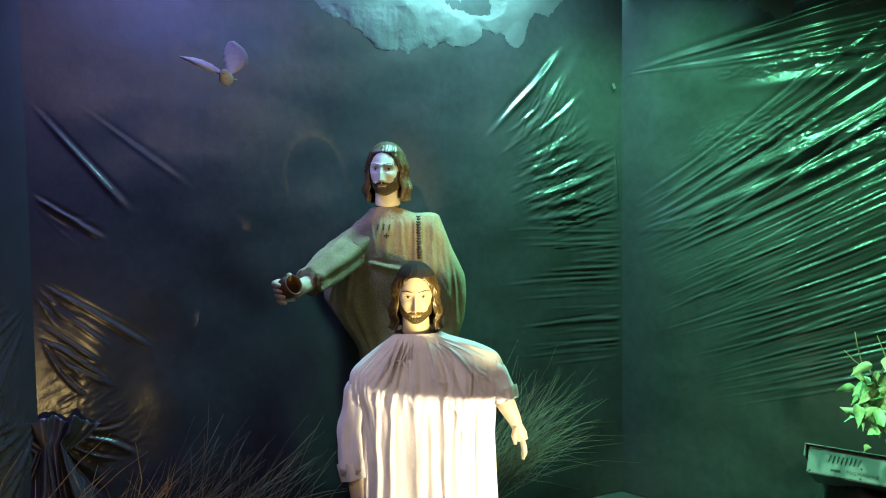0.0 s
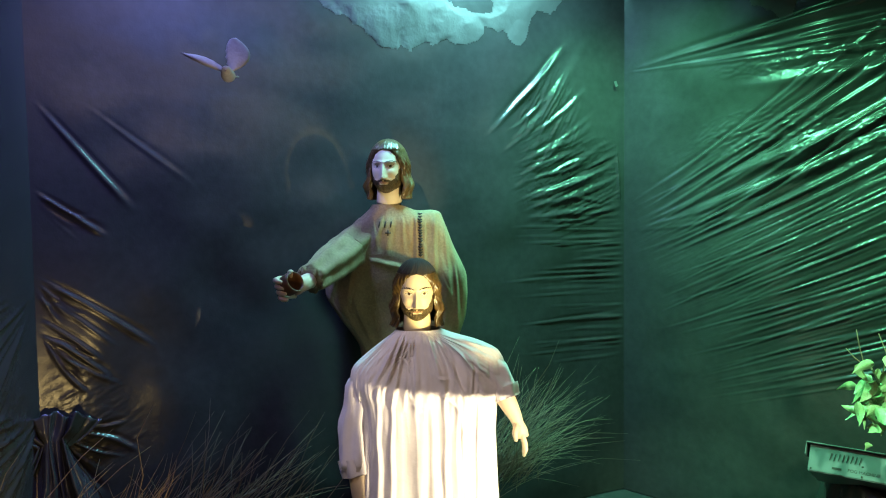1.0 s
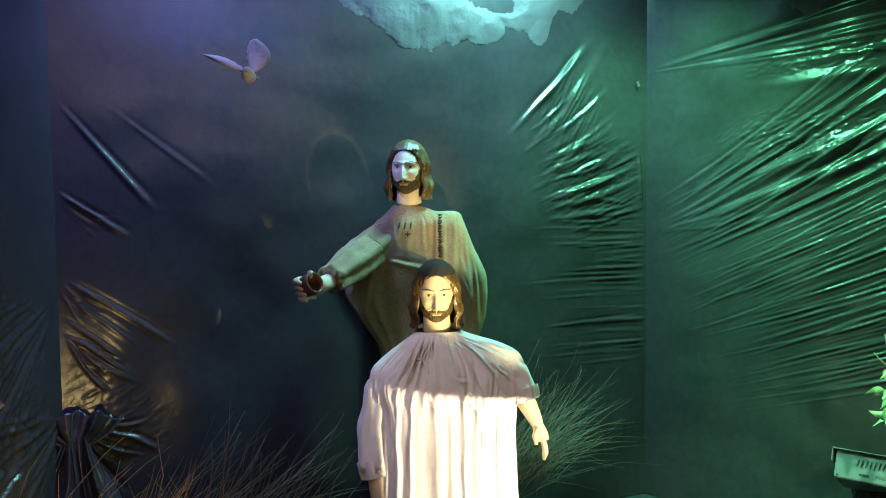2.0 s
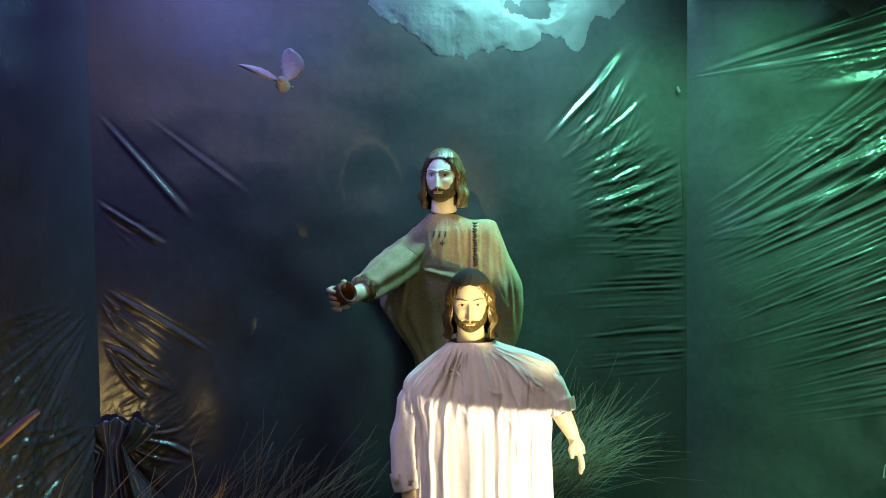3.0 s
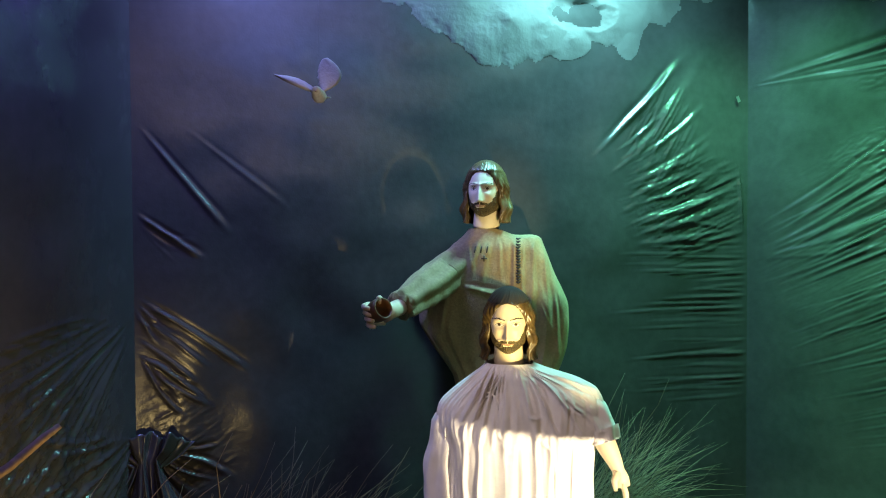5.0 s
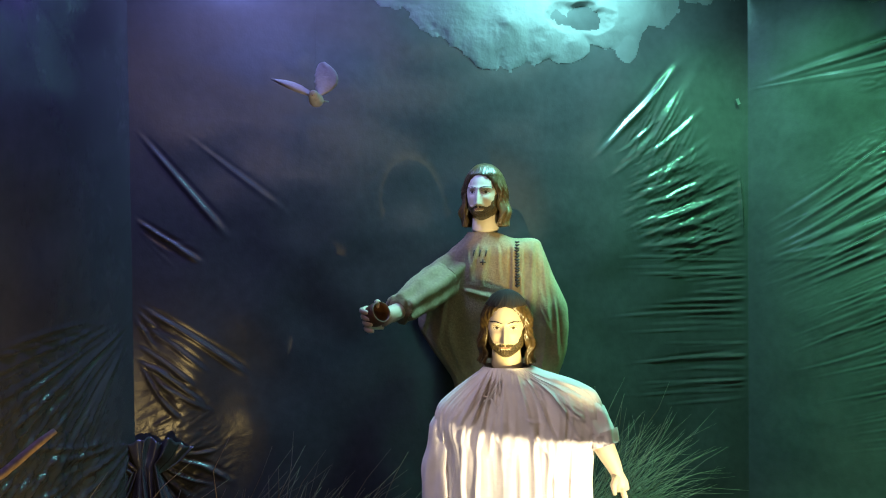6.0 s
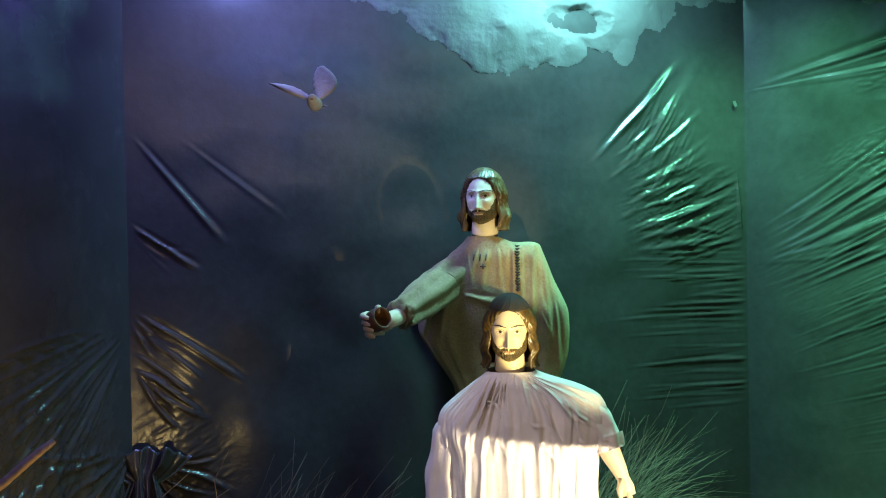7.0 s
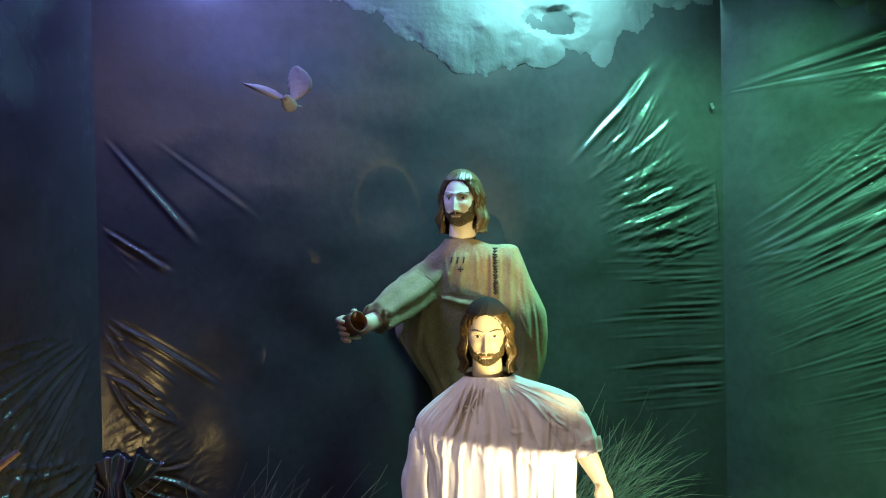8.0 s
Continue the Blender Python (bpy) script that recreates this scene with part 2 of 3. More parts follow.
right = Sheet(2.7, 3.3, 0.006)
right.billow(1.2, 0.05, 8.0)
right.billow(4.0, 0.012, 11.0)
# long slanting folds, close together, drawn up towards the near edge
for i in range(120):
    k = i / 119
    z = 1.75 - 1.25 * k + rng.uniform(-0.03, 0.03)
    slant = radians(30 - 9 * k + rng.uniform(-3, 3))
    start, reach = rng.uniform(0.0, 0.6) + 0.55 * max(0, k - 0.3), rng.uniform(0.8, 2.2)
    z += math.tan(slant) * start * 0.6
    wide = rng.uniform(0.007, 0.018) if k < 0.35 else rng.uniform(0.005, 0.011)
    right.fold((start, z), (start + reach * math.cos(slant), z + reach * math.sin(slant)), wide, wide * rng.uniform(0.3, 0.6), rng.uniform(-0.05, 0.0), rng.uniform(0.3, 0.48))
right.fold((0.45, 1.82), (2.0, 2.35), 0.05, 0.028, -0.03)
right.fold((0.25, 1.62), (1.9, 2.23), 0.035, 0.022, -0.03)
right.fold((0.55, 2.33), (2.2, 2.42), 0.045, 0.022, -0.03)
right.fold((0.7, 2.42), (2.1, 2.5), 0.02, 0.012, -0.02)
right.fold((0.6, 2.50), (2.2, 2.66), 0.022, 0.014, -0.03)
right.fold((0.3, 2.56), (2.2, 2.8), 0.02, 0.012, -0.03)
right.fan((-0.1, 2.48), -2, 8, 6, 1.2, 2.4, 0.014, 0.008, rng)
right.fan((0.0, 1.55), 5, 40, 8, 0.6, 1.1, 0.014, 0.005, rng)
right.crinkle((1.1, 2.05), (0.75, 0.2), 0.012, 5.0, 20)
right.crinkle((1.2, 2.42), (0.7, 0.1), 0.009, 6.0, 3)
right.crinkle((1.3, 1.6), (1.3, 0.75), 0.006, 8.0, 26, 3, 62)
right.build("plastic_sheet", (2.865, 3.68), (0.33, -0.944), "black glossy plastic sheet with long slanting folds")

left = Sheet(2.7, 3.3, 0.009)
left.billow(1.2, 0.05, 14.0)
left.billow(4.0, 0.01, 17.0)
left.fan((0.1, 1.45), 150, 215, 3, 0.2, 0.4, 0.012, 0.01, rng)
left.fan((2.75, 1.4), 183, 232, 60, 0.5, 1.7, 0.008, 0.006, rng)
left.fan((2.72, 0.85), 165, 235, 20, 0.4, 1.2, 0.011, 0.010, rng)
left.crinkle((1.9, 0.8), (0.8, 0.5), 0.025, 7.0)
left.build("plastic_sheet", (-0.235 - 0.387 * 2.7, 3.68 - 0.922 * 2.7), (0.387, 0.922), "black plastic sheet gathered in pleats near the floor")


# ---- cloud of wadding ----
def cloud(name, blobs, u0, u1, v0, v1, sheet, origin, along, label, seed, gap=None):
    step = 0.006
    nu, nv = int((u1 - u0) / step) + 1, int((v1 - v0) / step) + 1
    U, V = np.meshgrid(np.linspace(u0, u1, nu), np.linspace(v0, v1, nv))
    rough = np.array([noise.fractal((u * 9, v * 9, seed), 1.0, 2.0, 4) for u, v in zip(U.ravel(), V.ravel())]).reshape(U.shape)
    H = np.full(U.shape, -1.0)
    for bu, bv, r, k in blobs:
        d = np.sqrt((U - bu) ** 2 + ((V - bv) * k) ** 2) / r + 0.2 * rough
        H = np.maximum(H, np.where(d < 1, np.clip(1 - d, 0, 1) ** 0.9 * min(r, 0.25) * 0.16, -1))
    H = np.where(H > 0, H * (1.2 + 0.5 * rough) + 0.0032, H)
    if gap:
        g = ((U - gap[0]) / gap[2]) ** 2 + ((V - gap[1]) / gap[3]) ** 2 + 1.2 * rough
        H = np.where(g < 1, -1, np.where(H > 0, 0.0032 + (H - 0.0032) * np.clip((g - 1) / 1.5, 0, 1), H))
    keep = H > 0
    J = np.clip((V / 3.3 * (sheet.nv - 1)).round().astype(int), 0, sheet.nv - 1)
    I = np.clip((U / sheet.U[0, -1] * (sheet.nu - 1)).round().astype(int), 0, sheet.nu - 1)
    H = H + sheet.H[J, I]
    index = -np.ones(U.shape, dtype=int)
    index[keep] = np.arange(keep.sum())
    n = int(keep.sum())
    nx, ny = along[1], -along[0]
    front = [(origin[0] + u * along[0] + (h - 0.003) * nx, origin[1] + u * along[1] + (h - 0.003) * ny, v) for u, v, h in zip(U[keep], V[keep], H[keep])]
    faces = []
    for j in range(nv - 1):
        for i in range(nu - 1):
            q = (index[j, i], index[j, i + 1], index[j + 1, i + 1], index[j + 1, i])
            if min(q) >= 0:
                faces.append(q)
    ob = mesh_object(name, front, faces, [WOOL])
    tagged(ob, label, "cloud decoration", "clouds on the sheeting")
    return ob


cloud("cloud", [(1.25, 2.98, 0.24, 1.2), (0.95, 3.02, 0.24, 1.3), (1.5, 2.86, 0.26, 1.1), (1.72, 2.75, 0.24, 1.1), (1.9, 2.74, 0.2, 1.1), (1.62, 2.7, 0.17, 1.0),
                (2.1, 2.92, 0.2, 1.4), (2.05, 2.68, 0.12, 1.3), (2.2, 2.82, 0.15, 1.0), (2.3, 2.83, 0.2, 1.1), (2.37, 2.72, 0.08, 0.7), (2.5, 2.95, 0.2, 1.2), (2.8, 3.05, 0.16, 1.2), (3.0, 3.06, 0.13, 1.2), (1.9, 3.1, 0.3, 1.5), (0.6, 3.1, 0.25, 1.6)],
      0.2, 3.05, 2.45, 3.28, back, (-0.235, 3.68), (1, 0), "fluffy white wadding cloud fixed to the plastic", 3.0, (2.1, 2.80, 0.13, 0.055))
cloud("cloud", [(0.72, 2.9, 0.16, 1.3), (0.9, 2.86, 0.17, 1.0), (0.93, 2.73, 0.07, 0.7), (1.08, 2.86, 0.14, 1.0), (1.25, 2.98, 0.16, 1.2), (1.5, 3.0, 0.2, 1.3)],
      0.45, 1.8, 2.6, 3.25, right, (2.865, 3.68), (0.33, -0.944), "ragged white wadding cloud hanging from the plastic", 7.0)


# ---- plaster figures ----
def bump(x, z, cx, cz, sx, sz):
    return math.exp(-((x - cx) / sx) ** 2 - ((z - cz) / sz) ** 2)


def head(pile, m, slots, wave=0.0, dark_above=1.0):
    """A plaster head that looks along -y, with painted hair, beard and features; origin between the eyes' height and the neck axis."""
    skin, hair, beard, eye, dark, lip = slots
    nu, nv = 240, 200
    verts = []
    for j in range(nv):
        ph = math.pi * j / (nv - 1)
        for i in range(nu):
            th = 2 * math.pi * i / nu
            th -= 0.6 * math.sin(th)
            dx, dy, dz = math.sin(ph) * math.sin(th), -math.sin(ph) * math.cos(th), math.cos(ph)
            x, y, z = 0.069 * dx, 0.09 * dy, 0.118 * dz
            if z < 0:
                x *= 1 - 0.2 * (z / 0.118) ** 2
                x *= 1 + 0.20 * math.exp(-((z + 0.080) / 0.032) ** 2) * (1 + 0.3 * noise.noise((dx * 14, dy * 14, z * 120)))
            if dy < 0:
                f = min(1, -dy * 2)
                o = 0.0
                nz = max(0.0, min(1.0, (0.012 - z) / 0.055))
                o += (0.004 + 0.022 * nz) * math.exp(-(x / (0.007 + 0.007 * nz)) ** 2) * (1 if z > -0.047 else math.exp(-((z + 0.047) / 0.005) ** 2)) * (1 if z < 0.012 else math.exp(-((z - 0.012) / 0.015) ** 2))
                for sx in (-1, 1):
                    o -= 0.010 * bump(x, z, sx * 0.029, 0.0, 0.017, 0.011)
                    o += 0.005 * bump(x, z, sx * 0.029, 0.0, 0.010, 0.006)
                    o += 0.005 * bump(x, z, sx * 0.03, 0.02, 0.022, 0.007)
                    o += 0.004 * bump(x, z, sx * 0.042, -0.03, 0.016, 0.018)
                o += 0.008 * bump(x, z, 0, -0.06, 0.03, 0.012)
                o += 0.004 * bump(x, z, 0, -0.0665, 0.016, 0.004)
                o += 0.022 * bump(x, z, 0, -0.096, 0.038, 0.026)
                if z < -0.05 and abs(x) < 0.06:
                    o += 0.007 * abs(noise.noise((x * 105, z * 85, 3))) + 0.004 * noise.noise((x * 260, z * 220, 9))
                y -= o * f
            verts.append((x, y, z))
    faces = grid_faces(nu, nv, True)
    kinds = []
    for f in faces:
        x = sum(verts[i][0] for i in f) / 4
        y = sum(verts[i][1] for i in f) / 4
        z = sum(verts[i][2] for i in f) / 4
        k = skin
        ax = abs(x)
        if y < 0.0:
            jag = 0.007 * noise.noise((x * 110, z * 110, 1))
            chin = -0.0755 if ax < 0.02 else min(-0.03, -0.0755 + (ax - 0.02) * 1.25)
            eu = (ax - 0.029) / 0.0150
            lid, low = 0.0078 * (1 - eu * eu), -0.0056 * (1 - eu * eu)
            if abs(eu) < 1 and low < z < lid:
                k = eye
                iris = (ax - 0.029) ** 2 + (z - 0.0025) ** 2
                if z > lid - 0.0015 or iris < 0.0024 ** 2:
                    k = dark
                elif iris < 0.0056 ** 2 or z < low + 0.0007:
                    k = hair
            elif abs(eu) < 1 and abs(z - 0.0118 + 0.004 * eu * eu) < 0.0006:
                k = hair
            elif 0.009 < ax < 0.054 and abs(z - (0.0245 - 9 * (ax - 0.034) ** 2)) < 0.0021 - 0.03 * abs(ax - 0.03):
                k = dark
            elif abs(z + 0.0675) < 0.0052 - 0.13 * ax and ax < 0.021:
                k = lip
            elif 0.0015 < ax < 0.02 and -0.0615 - 0.42 * ax < z < -0.0515 - 0.2 * ax:
                k = beard
            elif z < (-0.0755 if ax < 0.017 else float(np.interp(ax, (0.017, 0.03, 0.042, 0.055, 0.066), (-0.054, -0.058, -0.054, -0.028, 0.005)))) + jag * (ax > 0.03):
                k = beard
        else:
            k = beard if z < -0.03 else hair
        kinds.append(k)
    pile.add(verts, faces, kinds, m)
    # neck
    v, f = tube([(0, 0.012, -0.055), (0, 0.012, -0.11), (0, 0.012, -0.145), (0, 0.015, -0.153)], [0.052, 0.053, 0.056, 0.054], 28)
    pile.add(v, f, skin, m)
    # stub below the collar line, in the dark slot
    v, f = tube([(0, 0.013, -0.15), (0, 0.015, -0.185), (0, 0.015, -0.23)], [0.05, 0.055, 0.06], 24)
    pile.add(v, f, dark, m)
    # hair: a shell that parts over the brow and falls to the neck
    na, ns = 130, 60
    hv = []
    for layer in (0, 1):
        for j in range(ns):
            s = j / (ns - 1)
            z = 0.127 - 0.262 * s
            prof = math.sqrt(max(0.0, 1 - ((0.127 - z) / 0.127 - 1) ** 2)) if z > 0 else 1.0
            rx = (0.09 + 0.014 * max(0, -z / 0.09) - 0.012 * max(0.0, (-z - 0.075) / 0.06)) * prof
            ry = 0.108 * prof
            front = radians(-2 + 59 * min(1, max(0, (0.075 - z) / 0.076)) ** 0.46)
            for i in range(na):
                w = i / (na - 1)
                a = front + (2 * math.pi - 2 * front) * w
                strand = 0.0035 * min(1, 0.1 + s * 3) * math.sin(a * 34 + 5 * math.sin(z * 38) + wave) + 0.004 * math.sin(a * 13 - z * 70) * min(1, s * 2)
                edge = min(1, min(w, 1 - w) * 14)
                k = (1 - 0.13 * min(1, max(0, front) / 0.4) * (1 - edge) ** 2) if layer == 0 else 0.82 + 0.1 * (front < 0.1)
                curl = 0.007 * math.sin(z * 75 + wave) * s
                x = (rx + strand + curl) * k * math.sin(a)
                y = -(ry + strand) * k * math.cos(a) + 0.012
                hv.append((x, y, z - 0.004 * layer))
    hf = grid_faces(na, ns)
    n = na * ns
    inner = [tuple(i + n for i in f[::-1]) for f in hf]
    rim = []
    for j in range(ns - 1):
        rim.append((j * na, (j + 1) * na, (j + 1) * na + n, j * na + n))
        rim.append((j * na + na - 1, j * na + na - 1 + n, (j + 1) * na + na - 1 + n, (j + 1) * na + na - 1))
    for i in range(na - 1):
        b = (ns - 1) * na + i
        rim.append((b, b + 1, b + 1 + n, b + n))
    # hair faces above the given height take the dark slot
    kinds = [dark if sum(hv[i][2] for i in f) / 4 > dark_above + 0.05 * abs(sum(hv[i][0] for i in f) / 4) else hair for f in hf]
    pile.add(hv, hf + inner + rim, kinds + [hair] * (len(inner) + len(rim)), m)


def interp(z, rows, col):
    keys, values = [-r[0] for r in rows], [r[col] for r in rows]
    return sum(float(np.interp(-z + d, keys, values)) for d in (-0.02, -0.007, 0.007, 0.02)) / 4


def crease(x, z, c):
    """Height of one fold that runs from (ax, az) to (bx, bz) on the front of a garment."""
    ax, az, bx, bz, width, high = c
    dx, dz = bx - ax, bz - az
    ln = math.hypot(dx, dz)
    s = ((x - ax) * dx + (z - az) * dz) / (ln * ln)
    if not -0.02 < s < 1.02:
        return 0.0
    d = ((x - ax) * -dz + (z - az) * dx) / ln + 0.006 * noise.noise((s * ln * 9, ax * 7, bz * 5))
    w = width * (0.55 + 0.7 * s)
    if abs(d) > 4 * w:
        return 0.0
    env = min(1, max(0, s) / 0.12) * min(1, max(0, 1 - s) / 0.35)
    sharp = 1 / (1 + (d / w) ** 2) - 0.55 / (1 + ((d - 1.6 * w) / (0.8 * w)) ** 2)
    return high * env * sharp


def robe(pile, rows, slot, folds, seed, top_pleats=0.0, hem_wave=0.0, nt=260, nz=150, creases=(), sink=None, square=0.75):
    """A cloth body of rings: rows of height, reach to one side, reach to the other, depth; folds deepen downwards."""
    z0, z1 = rows[0][0], rows[-1][0]
    verts = []
    r = random.Random(seed)
    waves = [(r.randint(6, 9), r.uniform(0, 6.3), 1.0), (r.randint(13, 17), r.uniform(0, 6.3), 0.75), (r.randint(23, 31), r.uniform(0, 6.3), 0.4)]
    for j in range(nz):
        s = j / (nz - 1)
        z = z0 + (z1 - z0) * s ** 1.15
        wl, wr, d = (interp(z, rows, c) for c in (1, 2, 3))
        for i in range(nt):
            a = 2 * math.pi * i / nt
            c, q = math.cos(a), math.sin(a)
            w = wr if c > 0 else wl
            amp = folds * min(1, 0.15 + (z0 - z) * 1.6)
            drift = 0.35 * noise.noise((math.cos(a) * 2, math.sin(a) * 2, z * 1.5 + seed))
            f = sum(k * (1 - abs(math.sin((n * (a + drift * 0.5) + p) / 2)) * 2) * (0.8 + 1.3 * noise.noise((c * 2.5 + n, q * 2.5, z * 0.9))) for n, p, k in waves) * amp
            f += top_pleats * (1.2 - 4 * abs(noise.noise((c * 9, q * 9, z * 1.2 + seed)))) * max(0, 1 - (z0 - z) * 2.2) * min(1, (z0 - z) * 22)
            f += top_pleats * 0.5 * math.sin(a * 47 + 9 * drift) * max(0, 1 - (z0 - z) * 4) * min(1, (z0 - z) * 30)
            f += 0.012 * noise.noise((c * 3, q * 3, z * 5 + seed)) * min(1, (z0 - z) * 8)
            x = (w + f * 0.5) * (abs(c) ** square) * (1 if c > 0 else -1)
            y = (d + f) * (abs(q) ** square) * (1 if q > 0 else -1)
            if q < 0.1 and creases:
                y -= sum(crease(x, z, k) for k in creases) * min(1, (0.1 - q) * 3)
            drop = sink[2] * math.exp(-((x - sink[0]) / sink[1]) ** 2) * max(0, 1 - (z0 - z) * 12) if sink else 0.0
            verts.append((x, y, z - drop + hem_wave * math.sin(a * 9 + seed) * s ** 6))
    pile.add(verts, grid_faces(nt, nz, True), slot)


def sleeve(pile, points, radii, slot, seed, sides=40, crease=0.01):
    """A loose sleeve: a wrinkled tube, turned in at its mouth."""
    pts, rad = [], []
    n = 36
    for i in range(n):
        s = i / (n - 1) * (len(points) - 1)
        k = min(int(s), len(points) - 2)
        pts.append(Vector(points[k]).lerp(Vector(points[k + 1]), s - k))
        rad.append(radii[k] + (radii[k + 1] - radii[k]) * (s - k))
    pts.append(pts[-4])
    rad.append(rad[-1] * 0.8)
    v, f = tube(pts, rad, sides, False)
    out = []
    for i, p in enumerate(v):
        c = pts[i // sides]
        d = (p - c)
        out.append(c + d * (1 + crease / max(d.length, 0.01) * (noise.noise(Vector(p) * 14 + Vector((seed, 0, 0))) + 0.8 * math.sin((i % sides) / sides * 6.283 * 6 + seed))))
    pile.add(out, f, slot)


def finger_row(pile, base, along, reach, slot, count=4, size=0.009, step=0.018, curl=(0, 0, -0.02)):
    for k in range(count):
        b = Vector(base) + Vector(along) * (step * k)
        l = 1 - 0.12 * abs(k - 1.2)
        p1 = b + Vector(reach) * 0.5 * l + Vector(curl) * 0.15
        p2 = b + Vector(reach) * 0.85 * l + Vector(curl) * 0.6
        p3 = b + Vector(reach) * l + Vector(curl)
        v, f = tube([b, p1, p2, p3], [size, size * 0.98, size * 0.85, size * 0.5], 10)
        pile.add(v, f, slot)


FIGURE = [SKIN, HAIR, BEARD, EYE, DARK, LIP, COTTON, BURLAP]


def white_figure():
    p = Pile()
    head(p, pose(-0.006, -0.02, 1.405, 4, 0, 0), (0, 1, 2, 3, 4, 5), 0.0, 0.07)
    r = random.Random(21)
    lines = [(0.012, 1.25, 0.012, 0.98, 0.006, -0.012), (0.028, 1.25, 0.03, 0.98, 0.008, 0.008)]
    for k in range(15):
        u = (k + r.uniform(0.2, 0.8)) / 15 * 2 - 1
        lines.append((0.075 * u, 1.245, 0.19 * u + r.uniform(-0.02, 0.02), r.uniform(0.95, 1.1), r.uniform(0.004, 0.009), r.uniform(0.014, 0.028)))
    # drags towards the lifted shoulder
    for k in range(9):
        lines.append((0.06 + 0.012 * k, 1.245 - 0.008 * k, 0.31 - 0.004 * k, 1.165 - 0.022 * k + r.uniform(-0.01, 0.01), r.uniform(0.004, 0.008), r.uniform(0.010, 0.020)))
    for k in range(5):
        lines.append((-0.07 - 0.01 * k, 1.235 - 0.012 * k, -0.24 + 0.02 * k, 1.08 - 0.035 * k, r.uniform(0.005, 0.009), r.uniform(0.005, 0.010)))
    # loose drops of the skirt
    for k in range(11):
        x = -0.23 + 0.5 * r.random()
        lines.append((x, r.uniform(0.98, 1.15), x * 1.06 + r.uniform(-0.03, 0.03), r.uniform(0.15, 0.55), r.uniform(0.006, 0.02), r.uniform(0.006, 0.020)))
    # puckers across the chest
    for k in range(16):
        x, z, a = r.uniform(-0.05, 0.26), r.uniform(0.98, 1.16), r.uniform(-1.2, -0.2)
        lines.append((x, z, x + 0.05 * math.cos(a), z + 0.05 * math.sin(a), r.uniform(0.003, 0.006), r.uniform(0.005, 0.010)))
    robe(p, [(1.255, 0.08, 0.065, 0.06), (1.24, 0.098, 0.10, 0.08), (1.215, 0.13, 0.19, 0.09), (1.185, 0.17, 0.29, 0.095), (1.15, 0.215, 0.322, 0.105), (1.10, 0.268, 0.333, 0.12),
             (1.03, 0.27, 0.325, 0.138), (0.97, 0.24, 0.305, 0.145), (0.85, 0.225, 0.295, 0.155), (0.6, 0.24, 0.31, 0.17), (0.02, 0.29, 0.34, 0.21)], 6, 0.006, 3, 0.006, nt=420, nz=240, creases=lines)
    sleeve(p, [(-0.16, 0.0, 1.1), (-0.225, -0.01, 1.02), (-0.25, -0.03, 0.86), (-0.25, -0.05, 0.72)], [0.035, 0.06, 0.064, 0.058], 6, 2)
    sleeve(p, [(-0.26, -0.05, 0.765), (-0.245, -0.06, 0.70)], [0.06, 0.055], 6, 5, crease=0.006)
    sleeve(p, [(0.2, 0, 1.12), (0.285, -0.02, 1.08), (0.325, -0.04, 1.01)], [0.03, 0.06, 0.052], 6, 7)
    sleeve(p, [(0.325, -0.04, 1.03), (0.34, -0.05, 0.985)], [0.056, 0.046], 6, 9, crease=0.008)
    v, f = tube([(-0.245, -0.06, 0.74), (-0.23, -0.08, 0.62), (-0.21, -0.1, 0.5)], [0.04, 0.036, 0.028], 16)
    p.add(v, f, 0)
    finger_row(p, (-0.235, -0.1, 0.49), (1, 0, 0), (0, -0.01, -0.09), 0)
    v, f = tube([(0.315, -0.035, 1.02), (0.345, -0.05, 0.96), (0.368, -0.058, 0.915), (0.378, -0.062, 0.89), (0.388, -0.066, 0.86), (0.394, -0.07, 0.835)], [0.042, 0.035, 0.027, 0.022, 0.028, 0.026], 20)
    p.add(v, f, 0)
    for k in range(4):
        y = -0.05 - 0.012 * k
        l = 0.085 - 0.008 * abs(k - 1.4)
        v, f = tube([(0.391, y, 0.85), (0.402, y - 0.002, 0.85 - 0.45 * l), (0.405, y - 0.003, 0.85 - 0.8 * l), (0.399, y - 0.003, 0.85 - 1.1 * l)], [0.0105, 0.010, 0.009, 0.005], 12)
        p.add(v, f, 0)
    v, f = tube([(0.375, -0.08, 0.885), (0.362, -0.1, 0.86), (0.366, -0.108, 0.83)], [0.014, 0.012, 0.006], 12)
    p.add(v, f, 0)
    # drawstring with a bow under the collar
    for pts in ([(0.01, -0.072, 1.246), (-0.02, -0.088, 1.222), (-0.045, -0.1, 1.19), (-0.06, -0.11, 1.16)], [(0.01, -0.072, 1.246), (0.035, -0.086, 1.225), (0.05, -0.094, 1.205)],
                [(-0.06, -0.11, 1.16), (-0.085, -0.114, 1.166), (-0.082, -0.116, 1.148), (-0.058, -0.112, 1.158)], [(-0.058, -0.112, 1.158), (-0.04, -0.118, 1.13), (-0.035, -0.122, 1.105)]):
        v, f = tube(pts, [0.0045] * len(pts), 8)
        p.add(v, f, 6)
    ob = mesh_object("statue", p.v, p.f, FIGURE, p.s)
    ob.matrix_world = pose(1.147, 2.74, 0, 0, 0, -22.7)
    return tagged(ob, "bearded plaster figure in a pleated white cotton smock", "statue")


